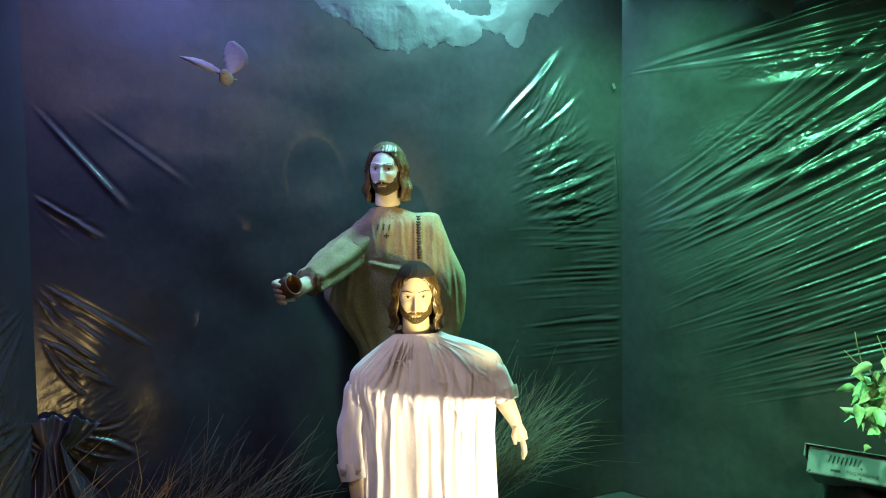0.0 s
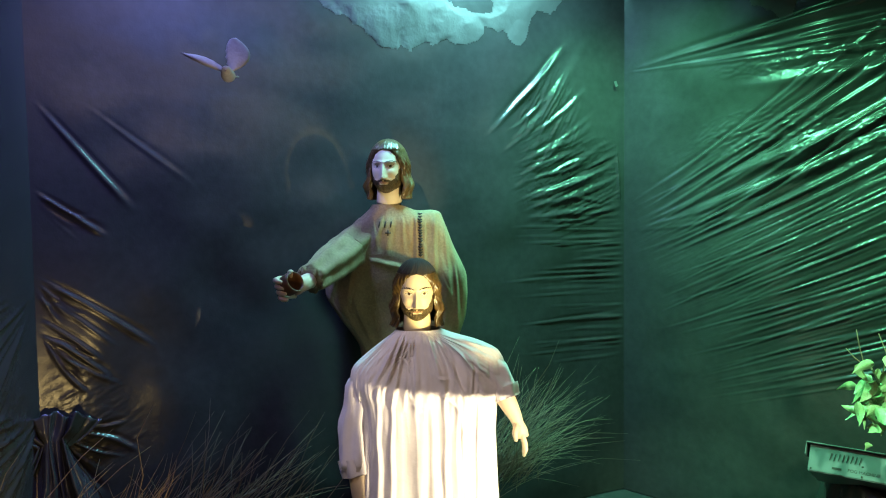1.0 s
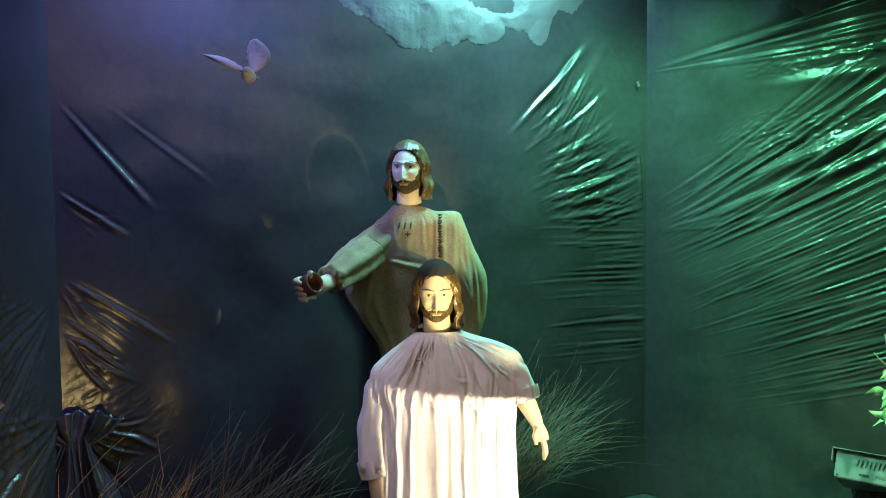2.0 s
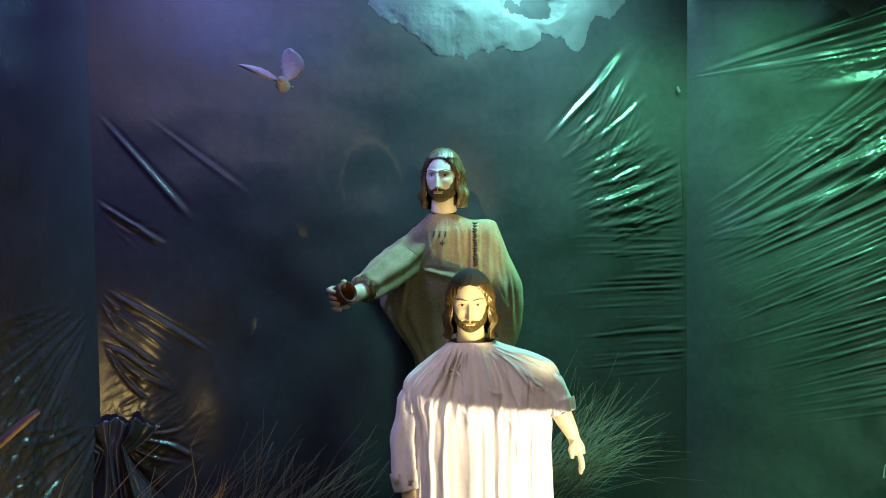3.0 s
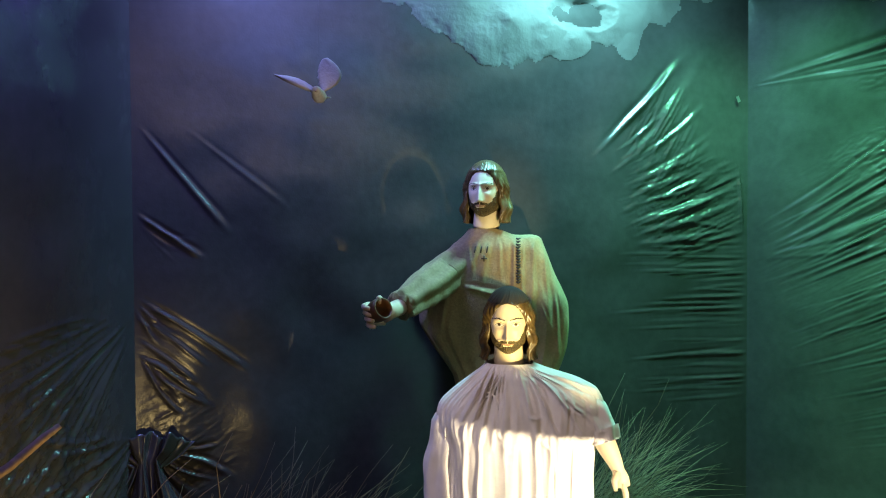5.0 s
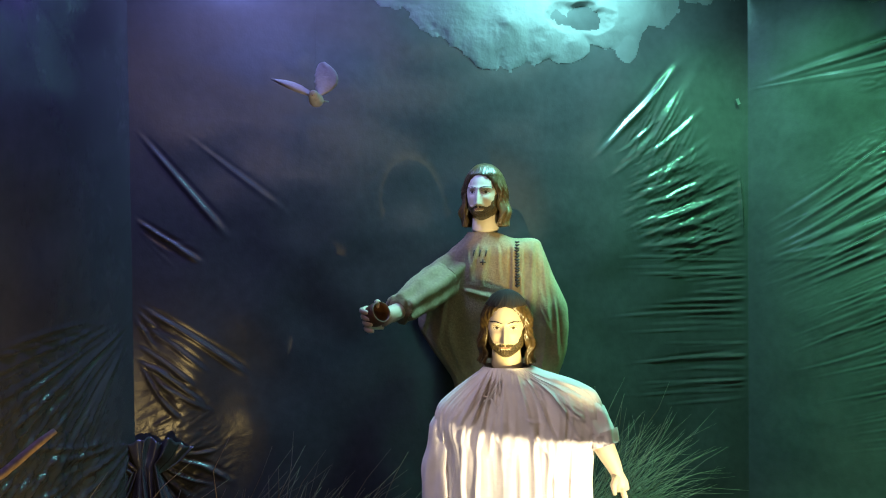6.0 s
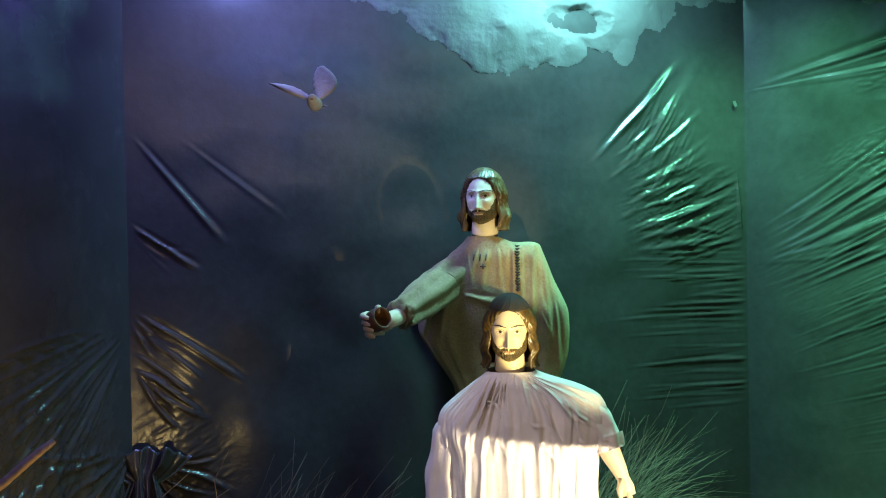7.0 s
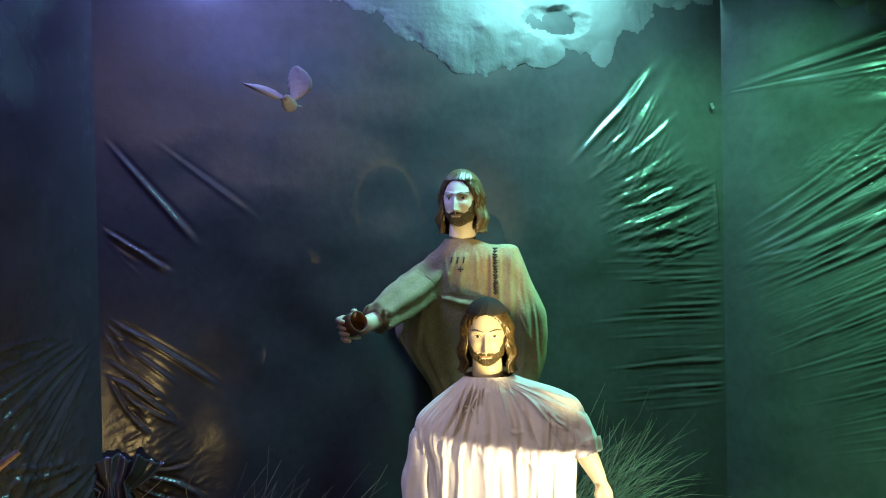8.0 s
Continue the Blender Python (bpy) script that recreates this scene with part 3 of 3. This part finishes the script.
def burlap_figure():
    p = Pile()
    head(p, pose(0.0, -0.03, 1.915, 0, 0, -14) @ Matrix.Scale(1.1, 4), (0, 1, 2, 3, 4, 5), 1.0)
    r = random.Random(8)
    lines = [(0.115, 1.70, 0.10, 1.2, 0.012, -0.014), (-0.03, 1.69, -0.07, 1.52, 0.012, 0.012), (0.02, 1.68, -0.02, 1.48, 0.013, 0.015), (0.06, 1.69, 0.07, 1.5, 0.010, 0.010), (-0.10, 1.48, 0.08, 1.44, 0.012, 0.014),
             (0.22, 1.70, 0.20, 1.3, 0.014, 0.014), (0.26, 1.66, 0.30, 1.2, 0.012, 0.012), (0.17, 1.66, 0.16, 1.3, 0.010, 0.010), (-0.15, 1.6, -0.22, 1.2, 0.014, 0.014), (-0.22, 1.53, -0.30, 1.25, 0.014, 0.014), (0.31, 1.45, 0.335, 1.12, 0.010, 0.012)]
    for k in range(10):
        x, z, a = r.uniform(-0.1, 0.3), r.uniform(1.35, 1.68), r.uniform(-1.9, -1.0)
        lines.append((x, z, x + 0.1 * math.cos(a), z + 0.1 * math.sin(a), r.uniform(0.006, 0.012), r.uniform(0.003, 0.007)))
    robe(p, [(1.74, 0.075, 0.10, 0.07), (1.725, 0.085, 0.20, 0.08), (1.715, 0.095, 0.245, 0.085), (1.65, 0.17, 0.27, 0.11), (1.53, 0.27, 0.315, 0.125), (1.48, 0.29, 0.34, 0.13), (1.4, 0.31, 0.375, 0.13), (1.3, 0.31, 0.382, 0.12),
             (1.2, 0.25, 0.372, 0.11), (1.12, 0.19, 0.345, 0.11), (1.06, 0.15, 0.32, 0.11), (0.98, 0.14, 0.2, 0.11), (0.02, 0.2, 0.22, 0.14)], 7, 0.004, 8, nt=360, nz=200, creases=lines, sink=(0.14, 0.06, 0.03))
    # stitched seam
    for k in range(16):
        z = 1.695 - k * 0.013
        v, f = tube([(0.138 + 0.002 * math.sin(k * 1.9), -0.100 - 0.003 * k * 0.5, z), (0.146, -0.106 - 0.003 * k * 0.5, z - 0.004), (0.157, -0.100 - 0.003 * k * 0.5, z + 0.003 * math.sin(k * 2.7))], [0.003, 0.006, 0.003], 6)
        p.add(v, f, 4)
    sleeve(p, [(-0.08, 0.0, 1.62), (-0.19, -0.09, 1.525), (-0.285, -0.25, 1.455), (-0.35, -0.39, 1.415)], [0.075, 0.09, 0.076, 0.058], 7, 3, crease=0.010)
    v, f = tube([(-0.33, -0.34, 1.42), (-0.375, -0.45, 1.405), (-0.40, -0.49, 1.4)], [0.036, 0.034, 0.04], 14)
    p.add(v, f, 0)
    # fingers closed round the cup
    for k in range(4):
        z = 1.432 - 0.024 * k
        x = -0.452 + 0.006 * k
        v, f = tube([(x + 0.035, -0.47, z), (x - 0.008, -0.50, z + 0.002), (x - 0.018, -0.54, z), (x - 0.004, -0.572, z - 0.003), (x + 0.016, -0.585, z - 0.005)], [0.013, 0.0135, 0.0125, 0.011, 0.007], 12)
        p.add(v, f, 0)
    v, f = tube([(-0.405, -0.48, 1.43), (-0.41, -0.53, 1.462), (-0.405, -0.57, 1.468)], [0.016, 0.014, 0.008], 12)
    p.add(v, f, 0)
    # stencilled marks on the chest
    for x, z, l, tilt in ((-0.045, 1.645, 0.03, 80), (-0.018, 1.645, 0.03, 80), (0.009, 1.645, 0.03, 80), (-0.005, 1.605, 0.026, 0), (-0.005, 1.605, 0.026, 90)):
        c, q = math.cos(radians(tilt)) * l / 2, math.sin(radians(tilt)) * l / 2
        y = -0.112 - (1.7 - z) * 0.14
        v, f = tube([(x - c, y, z - q), (x + c, y, z + q)], [0.0035, 0.0035], 6)
        p.add(v, f, 4)
    ob = mesh_object("statue", p.v, p.f, FIGURE, p.s)
    ob.matrix_world = pose(1.31, 3.49, 0, 0, 0, -20.5)
    return tagged(ob, "bearded plaster figure in a coarse brown burlap robe", "statue")


white_figure()
burlap_figure()


# ---- things in the booth ----
def lathe(rows, sides=20):
    verts = [(r * math.cos(2 * math.pi * k / sides), r * math.sin(2 * math.pi * k / sides), z) for r, z in rows for k in range(sides)]
    faces = grid_faces(sides, len(rows), True)
    faces.append(tuple(range(sides))[::-1])
    faces.append(tuple(range((len(rows) - 1) * sides, len(rows) * sides)))
    return verts, faces


v, f = lathe([(0.022, 0.0), (0.034, 0.012), (0.041, 0.035), (0.042, 0.06), (0.039, 0.085), (0.035, 0.085), (0.036, 0.06), (0.03, 0.02), (0.01, 0.012)], 24)
cup = mesh_object("cup", v, f, [WOOD])
cup.matrix_world = pose(1.31, 3.49, 0, 0, 0, -20.5) @ pose(-0.45, -0.515, 1.395, 68, 0, 48) @ Matrix.Scale(1.1, 4)
tagged(cup, "dark brown wooden cup held in the plaster hand", "cup")


def straw(name, base, spread, count, lean, length, width, label, seed, fan=0.35, droop=0.25):
    r = random.Random(seed)
    verts, faces = [], []
    for _ in range(count):
        b = Vector(base) + Vector((r.gauss(0, spread[0]), r.gauss(0, spread[1]), r.uniform(-0.06, 0.06)))
        d = (Vector(lean) + Vector((r.gauss(0, fan), r.gauss(0, fan * 0.6), r.gauss(0, fan * 0.7)))).normalized()
        l = length * r.uniform(0.45, 1.15)
        w = width * r.uniform(0.6, 1.3)
        sag = droop * r.uniform(0.2, 1.4)
        pts = []
        for k in range(5):
            t = k / 4
            pts.append(b + d * l * t + Vector((0, 0, -sag * l * t * t)) + Vector((r.gauss(0, 0.004), r.gauss(0, 0.004), 0)) * k)
        v, f = tube(pts, [w, w, w * 0.85, w * 0.6, w * 0.2], 3)
        n = len(verts)
        verts += v
        faces += [tuple(i + n for i in q) for q in f]
    ob = mesh_object(name, verts, faces, [STRAW])
    return tagged(ob, label, "straw", kind="stuff")


straw("dry_grass", (0.22, 2.85, 0.5), (0.2, 0.1), 230, (0.42, -0.1, 0.62), 0.5, 0.0022, "brown dry grass stalks leaning over the floor", 5, 0.22, 0.15)
straw("dry_grass", (1.62, 3.02, 0.5), (0.09, 0.06), 300, (0.55, 0.0, 0.62), 0.62, 0.0013, "fine dry grass fanned out behind the white figure", 6, 0.3, 0.3)


def heap(name, centre, radius, top, seed, label):
    """A plastic sheet thrown over something: a crumpled mound down to the floor."""
    n = 90
    verts = []
    for j in range(n):
        for i in range(n):
            x, y = (i / (n - 1) * 2 - 1) * radius[0], (j / (n - 1) * 2 - 1) * radius[1]
            d = math.hypot(x / radius[0], y / radius[1])
            k = 1 - min(1, max(0, (d - 0.62) / 0.34))
            k = k * k * (3 - 2 * k)
            a = math.atan2(y, x)
            z = top * k
            z += 0.07 * (noise.turbulence((x * 3.5, y * 3.5, seed), 4, True) - 0.4) * (k + 0.15)
            z += 0.03 * math.sin(a * 17 + 3 * noise.noise((x * 3, y * 3, seed))) * k * (1 - k) * 4
            verts.append((centre[0] + x, centre[1] + y, max(0.004, z)))
    inside = [math.hypot((v[0] - centre[0]) / radius[0], (v[1] - centre[1]) / radius[1]) < 0.985 for v in verts]
    ob = mesh_object(name, verts, [q for q in grid_faces(n, n) if all(inside[i] for i in q)], [PLASTIC])
    return tagged(ob, label, "plastic sheeting")


heap("plastic_mound", (3.06, 2.06), (0.34, 0.5), 0.55, 4.0, "crumpled black plastic draped over a low stand")




def gathered_sheet():
    """A sheet tied into a knot against the wall: a ruffle above, pleats spreading down to the floor below."""
    r = random.Random(31)
    nu, nv = 150, 70
    phases = [(r.randint(9, 13), r.uniform(0, 6)), (r.randint(17, 23), r.uniform(0, 6)), (r.randint(29, 37), r.uniform(0, 6))]
    verts = []
    for j in range(nv):
        v = j / (nv - 1)
        wide = float(np.interp(v, (0, 0.08, 0.13, 0.18, 0.4, 1), (0.20, 0.13, 0.06, 0.08, 0.19, 0.34)))
        for i in range(nu):
            u = i / (nu - 1) * 2 - 1
            wave = sum(math.sin(u * n + p + 1.2 * noise.noise((u * 2, v * 3, n))) / (1 + k) for k, (n, p) in enumerate(phases))
            x = -0.19 + u * wide + 0.02 * noise.noise((u * 3, v * 4, 2.0))
            y = 3.655 - 0.12 * v - 0.02 * (1 - u * u) * (1 - 0.4 * v) - 0.02 * wave * min(1, wide / 0.12)
            z = 0.86 - 0.855 * v + (0.03 * noise.noise((u * 5, 1.0, 0.0)) - 0.05 * abs(u) ** 2) * (1 - v) + 0.006 * wave * (1 - v)
            verts.append((x, y, max(0.004, z)))
    ob = mesh_object("gathered_sheet", verts, grid_faces(nu, nv), [PLASTIC])
    ob.modifiers.new("thickness", "SOLIDIFY").thickness = 0.002
    return tagged(ob, "black plastic sheet knotted and pleated in the corner", "plastic sheeting")


gathered_sheet()

# branch
v, f = tube([(-0.95, 2.0, 0.75), (-0.72, 2.25, 0.93), (-0.55, 2.42, 1.02), (-0.44, 2.52, 1.075), (-0.36, 2.57, 1.14), (-0.32, 2.59, 1.168)], [0.02, 0.017, 0.015, 0.013, 0.012, 0.009], 12)
branch = mesh_object("branch", v, f, [BARK])
tagged(branch, "bare brown crooked branch leaning into the booth", "branch")


# ---- dove ----
def dove():
    root = tagged(new("dove"), "white model dove with raised wings hung on a thread", "dove ornament")
    bm = bmesh.new()
    bmesh.ops.create_uvsphere(bm, u_segments=24, v_segments=16, radius=1)
    for q in bm.verts:
        t = q.co.y
        w = 0.028 * (1 - 0.35 * max(0, t))
        q.co = Vector((q.co.x * w, q.co.y * 0.07, q.co.z * w * 0.95 + 0.012 * t * t))
    part("body", bm, FEATHER, root)
    bm = bmesh.new()
    bmesh.ops.create_uvsphere(bm, u_segments=16, v_segments=12, radius=0.0195, matrix=Matrix.Translation((0, -0.068, 0.008)))
    part("head", bm, FEATHER, root)
    bm = bmesh.new()
    bmesh.ops.create_cone(bm, segments=8, radius1=0.005, radius2=0.0008, depth=0.018, cap_ends=True, matrix=pose(0, -0.092, 0.004, 100, 0, 0))
    part("beak", bm, WOOD, root, "small brown beak")
    # leading and trailing edges of the wings, bent curves in x, y, z
    spread = (((-0.012, -0.02, 0.01), (-0.09, -0.01, 0.03), (-0.178, 0.01, 0.085)), ((-0.008, 0.01, 0.02), (-0.06, 0.02, 0.085), (-0.165, 0.02, 0.088)))
    raised = (((0.012, -0.02, 0.01), (0.15, -0.01, 0.07), (0.03, 0.03, 0.155)), ((0.0, 0.02, 0.02), (-0.03, 0.04, 0.10), (0.005, 0.04, 0.150)))
    for lead, trail in (spread, raised):
        bm = bmesh.new()
        nu, nv = 26, 10
        rows = []
        for j in range(nv):
            line = []
            for i in range(nu):
                s, c = i / (nu - 1), j / (nv - 1)
                a, b = (Vector(e[0]) * (1 - s) ** 2 + Vector(e[1]) * 2 * s * (1 - s) + Vector(e[2]) * s * s for e in (lead, trail))
                c -= 0.1 * abs(math.sin(s * 16)) * c * (1 - s)
                p = a.lerp(b, c) + Vector((0, -0.016 * math.sin(c * math.pi) * (1 - s * 0.5), 0))
                line.append(bm.verts.new(p))
            rows.append(line)
        for j in range(nv - 1):
            for i in range(nu - 1):
                bm.faces.new((rows[j][i], rows[j][i + 1], rows[j + 1][i + 1], rows[j + 1][i]))
        wing = part("wing", bm, FEATHER, root)
        wing.modifiers.new("thickness", "SOLIDIFY").thickness = 0.006
    bm = bmesh.new()
    for k in range(7):
        a = radians(-24 + 8 * k)
        pts = [Vector((0.004 * (k - 3), 0.055, 0.01)), Vector((math.sin(a) * 0.06, 0.055 + math.cos(a) * 0.06, 0.015))]
        wide = Vector((math.cos(a), -math.sin(a), 0)) * 0.008
        q = [bm.verts.new(p) for p in (pts[0] - wide * 0.5, pts[0] + wide * 0.5, pts[1] + wide, pts[1] + Vector((math.sin(a), math.cos(a), 0)) * 0.008, pts[1] - wide)]
        bm.faces.new(q)
    tail = part("tail", bm, FEATHER, root)
    tail.modifiers.new("thickness", "SOLIDIFY").thickness = 0.003
    v, f = tube([(0, 0, 0.02), (0, 0, 1.15)], [0.0003, 0.0003], 5)
    mesh_object("thread", v, f, [BLACK], parent=root)
    root.matrix_world = pose(0.51, 3.13, 2.255, 0, 0, -15)
    return root


dove()


# ---- fog machine ----
def lettering(name, text, size, mat, parent, m):
    cu = bpy.data.curves.new(name, "FONT")
    cu.body, cu.size, cu.extrude, cu.align_x = text, size, 0.0004, "LEFT"
    tmp = bpy.data.objects.new(name, cu)
    me = bpy.data.meshes.new_from_object(tmp)
    bpy.data.objects.remove(tmp)
    me.materials.append(mat)
    ob = new(name, me)
    ob.parent = parent
    ob.matrix_local = m
    return ob


def fog_machine():
    root = tagged(new("fog_machine"), "grey steel fog machine with vent slots on draped plastic", "fog machine")
    part("body", box(0.5, 0.22, 0.112, (0.25, 0.12, 0.056), 0.004), STEEL, root, smooth=False)
    part("lid", box(0.53, 0.25, 0.006, (0.25, 0.122, 0.116), 0.002), STEEL, root, smooth=False)
    part("flange", box(0.004, 0.24, 0.05, (-0.014, 0.122, 0.09), 0.001), STEEL, root, smooth=False)
    for k in range(8):
        slot = part("vent_slot", box(0.003, 0.002, 0.03), BLACK, root, "black vent slot", False)
        slot.matrix_local = pose(0.082 + 0.0155 * k, 0.0085, 0.072, 0, 12, 0)
    for x, z in ((0.012, 0.012), (0.2, 0.012), (0.2, 0.052), (0.4, 0.012), (0.4, 0.09)):
        bm = bmesh.new()
        bmesh.ops.create_cone(bm, segments=10, radius1=0.004, radius2=0.003, depth=0.003, cap_ends=True, matrix=pose(x, 0.0085, z, 90, 0, 0))
        part("screw", bm, BLACK, root, "dark screw head", False)
    lettering("lettering", "FOG MACHINE", 0.0175, BLACK, root, pose(0.148, 0.0095, 0.022, 90, 0, 0))
    part("faded_print", box(0.036, 0.001, 0.009, (0.108, 0.0092, 0.027)), BLACK, root, "worn dark print", False)
    part("nozzle", (lambda bm: (bmesh.ops.create_cone(bm, segments=18, radius1=0.022, radius2=0.018, depth=0.05, cap_ends=True, matrix=pose(0.52, 0.12, 0.06, 0, 90, 0)), bm)[1])(bmesh.new()), BLACK, root, "black nozzle")
    root.matrix_world = pose(2.66, 2.21, 0.62, 0, 0, -62) @ pose(0, 0, 0, -28, 0, 0)
    return root


fog_machine()


# ---- leafy branch ----
def leaf_mesh(seed):
    r = random.Random(seed)
    bm = bmesh.new()
    nu, nv = 9, 5
    cup, droop, twist = r.uniform(0.2, 0.9), r.uniform(0.2, 1.0), r.uniform(-1.0, 1.0)
    rows = []
    for i in range(nu):
        s = i / (nu - 1)
        w = 0.54 * math.sin(math.pi * min(1, s * 0.97 + 0.02) ** 0.8) * (1 - 0.3 * s)
        line = []
        for j in range(nv):
            c = j / (nv - 1) * 2 - 1
            x = c * w * 0.5
            p = Vector((x, s, cup * abs(x) - droop * s * s * 0.5 + 0.03 * math.sin(s * 14 + seed) * abs(c)))
            p = Matrix.Rotation(twist * s, 3, "Y") @ p
            line.append(bm.verts.new(p))
        rows.append(line)
    for i in range(nu - 1):
        for j in range(nv - 1):
            bm.faces.new((rows[i][j], rows[i][j + 1], rows[i + 1][j + 1], rows[i + 1][j]))
    me = bpy.data.meshes.new("leaf")
    bm.to_mesh(me)
    bm.free()
    me.materials.append(LEAF)
    me.polygons.foreach_set("use_smooth", np.full(len(me.polygons), True))
    return me


def plant():
    r = random.Random(12)
    root = tagged(new("leafy_branch"), "leafy green branch with drooping leaves and bare twig ends", "plant")
    forms = [leaf_mesh(k) for k in range(7)]
    v, f = tube([(0.16, 0.06, -0.35), (0.12, 0.05, -0.18), (0.06, 0.02, -0.04), (0.03, 0, 0.06), (0.0, 0, 0.12)], [0.009, 0.008, 0.006, 0.004, 0.003], 8)
    mesh_object("stem", v, f, [BARK], parent=root)
    for pts in ([(0.02, 0, 0.09), (-0.02, 0, 0.13), (-0.035, 0, 0.19), (-0.045, 0, 0.25)], [(0.0, 0, 0.1), (-0.05, 0, 0.14), (-0.08, 0, 0.175)], [(0.04, 0, 0.05), (0.06, 0, 0.16), (0.03, 0, 0.24)],
                [(0.05, 0, 0.03), (0.13, 0.0, 0.14), (0.1, 0, 0.19)], [(0.1, 0, 0.1), (0.16, 0, 0.2), (0.13, 0, 0.29)]):
        v, f = tube(pts, [0.0026] * (len(pts) - 1) + [0.0016], 6)
        mesh_object("twig", v, f, [BARK], parent=root)
    for k in range(78):
        ob = new("leaf", forms[k % 7])
        ob.parent = root
        x, z = r.gauss(0.07, 0.062), r.gauss(-0.02, 0.085)
        if k < 5:
            x, z = (-0.03, -0.05, 0.0, 0.03, 0.06)[k], (0.12, -0.02, -0.03, -0.08, 0.1)[k]
        x = max(-0.04, x)
        size = r.uniform(0.055, 0.105)
        m = pose(x, r.gauss(0, 0.05), z, -78 + r.gauss(0, 28), r.gauss(0, 45), r.uniform(-80, 80))
        ob.matrix_local = m @ Matrix.Diagonal((size, size, size, 1))
    v, f = tube([(0.12, 0.05, -0.18), (0.24, 0.05, 0.1), (0.2, 0.03, 0.35), (0.12, 0.0, 0.5)], [0.006, 0.005, 0.004, 0.002], 7)
    mesh_object("twig", v, f, [BARK], parent=root)
    for x, z, lean in ((0.10, 0.52, -70), (0.13, 0.47, -110), (0.16, 0.2, -20), (0.19, 0.24, -60)):
        ob = new("leaf", forms[int(z * 100) % 7])
        ob.parent = root
        ob.matrix_local = pose(x, 0, z, lean, 20, 40) @ Matrix.Diagonal((0.1, 0.1, 0.1, 1))
    root.matrix_world = pose(2.70, 1.97, 0.985, 0, 0, -53)
    return root


plant()

# scraps of tape on the sheeting
for x, z, rz in ((2.79, 2.42, -25),):
    scrap = part("tape_scrap", box(0.018, 0.002, 0.032, bevel=0.0005), WOOL, None, smooth=False)
    scrap.matrix_world = pose(x, 3.66, z, 0, rz, 0)
    tagged(scrap, "small scrap of pale tape stuck on plastic", "tape")

# unseen barn doors of the floor flood, added to cut its beam on the smock
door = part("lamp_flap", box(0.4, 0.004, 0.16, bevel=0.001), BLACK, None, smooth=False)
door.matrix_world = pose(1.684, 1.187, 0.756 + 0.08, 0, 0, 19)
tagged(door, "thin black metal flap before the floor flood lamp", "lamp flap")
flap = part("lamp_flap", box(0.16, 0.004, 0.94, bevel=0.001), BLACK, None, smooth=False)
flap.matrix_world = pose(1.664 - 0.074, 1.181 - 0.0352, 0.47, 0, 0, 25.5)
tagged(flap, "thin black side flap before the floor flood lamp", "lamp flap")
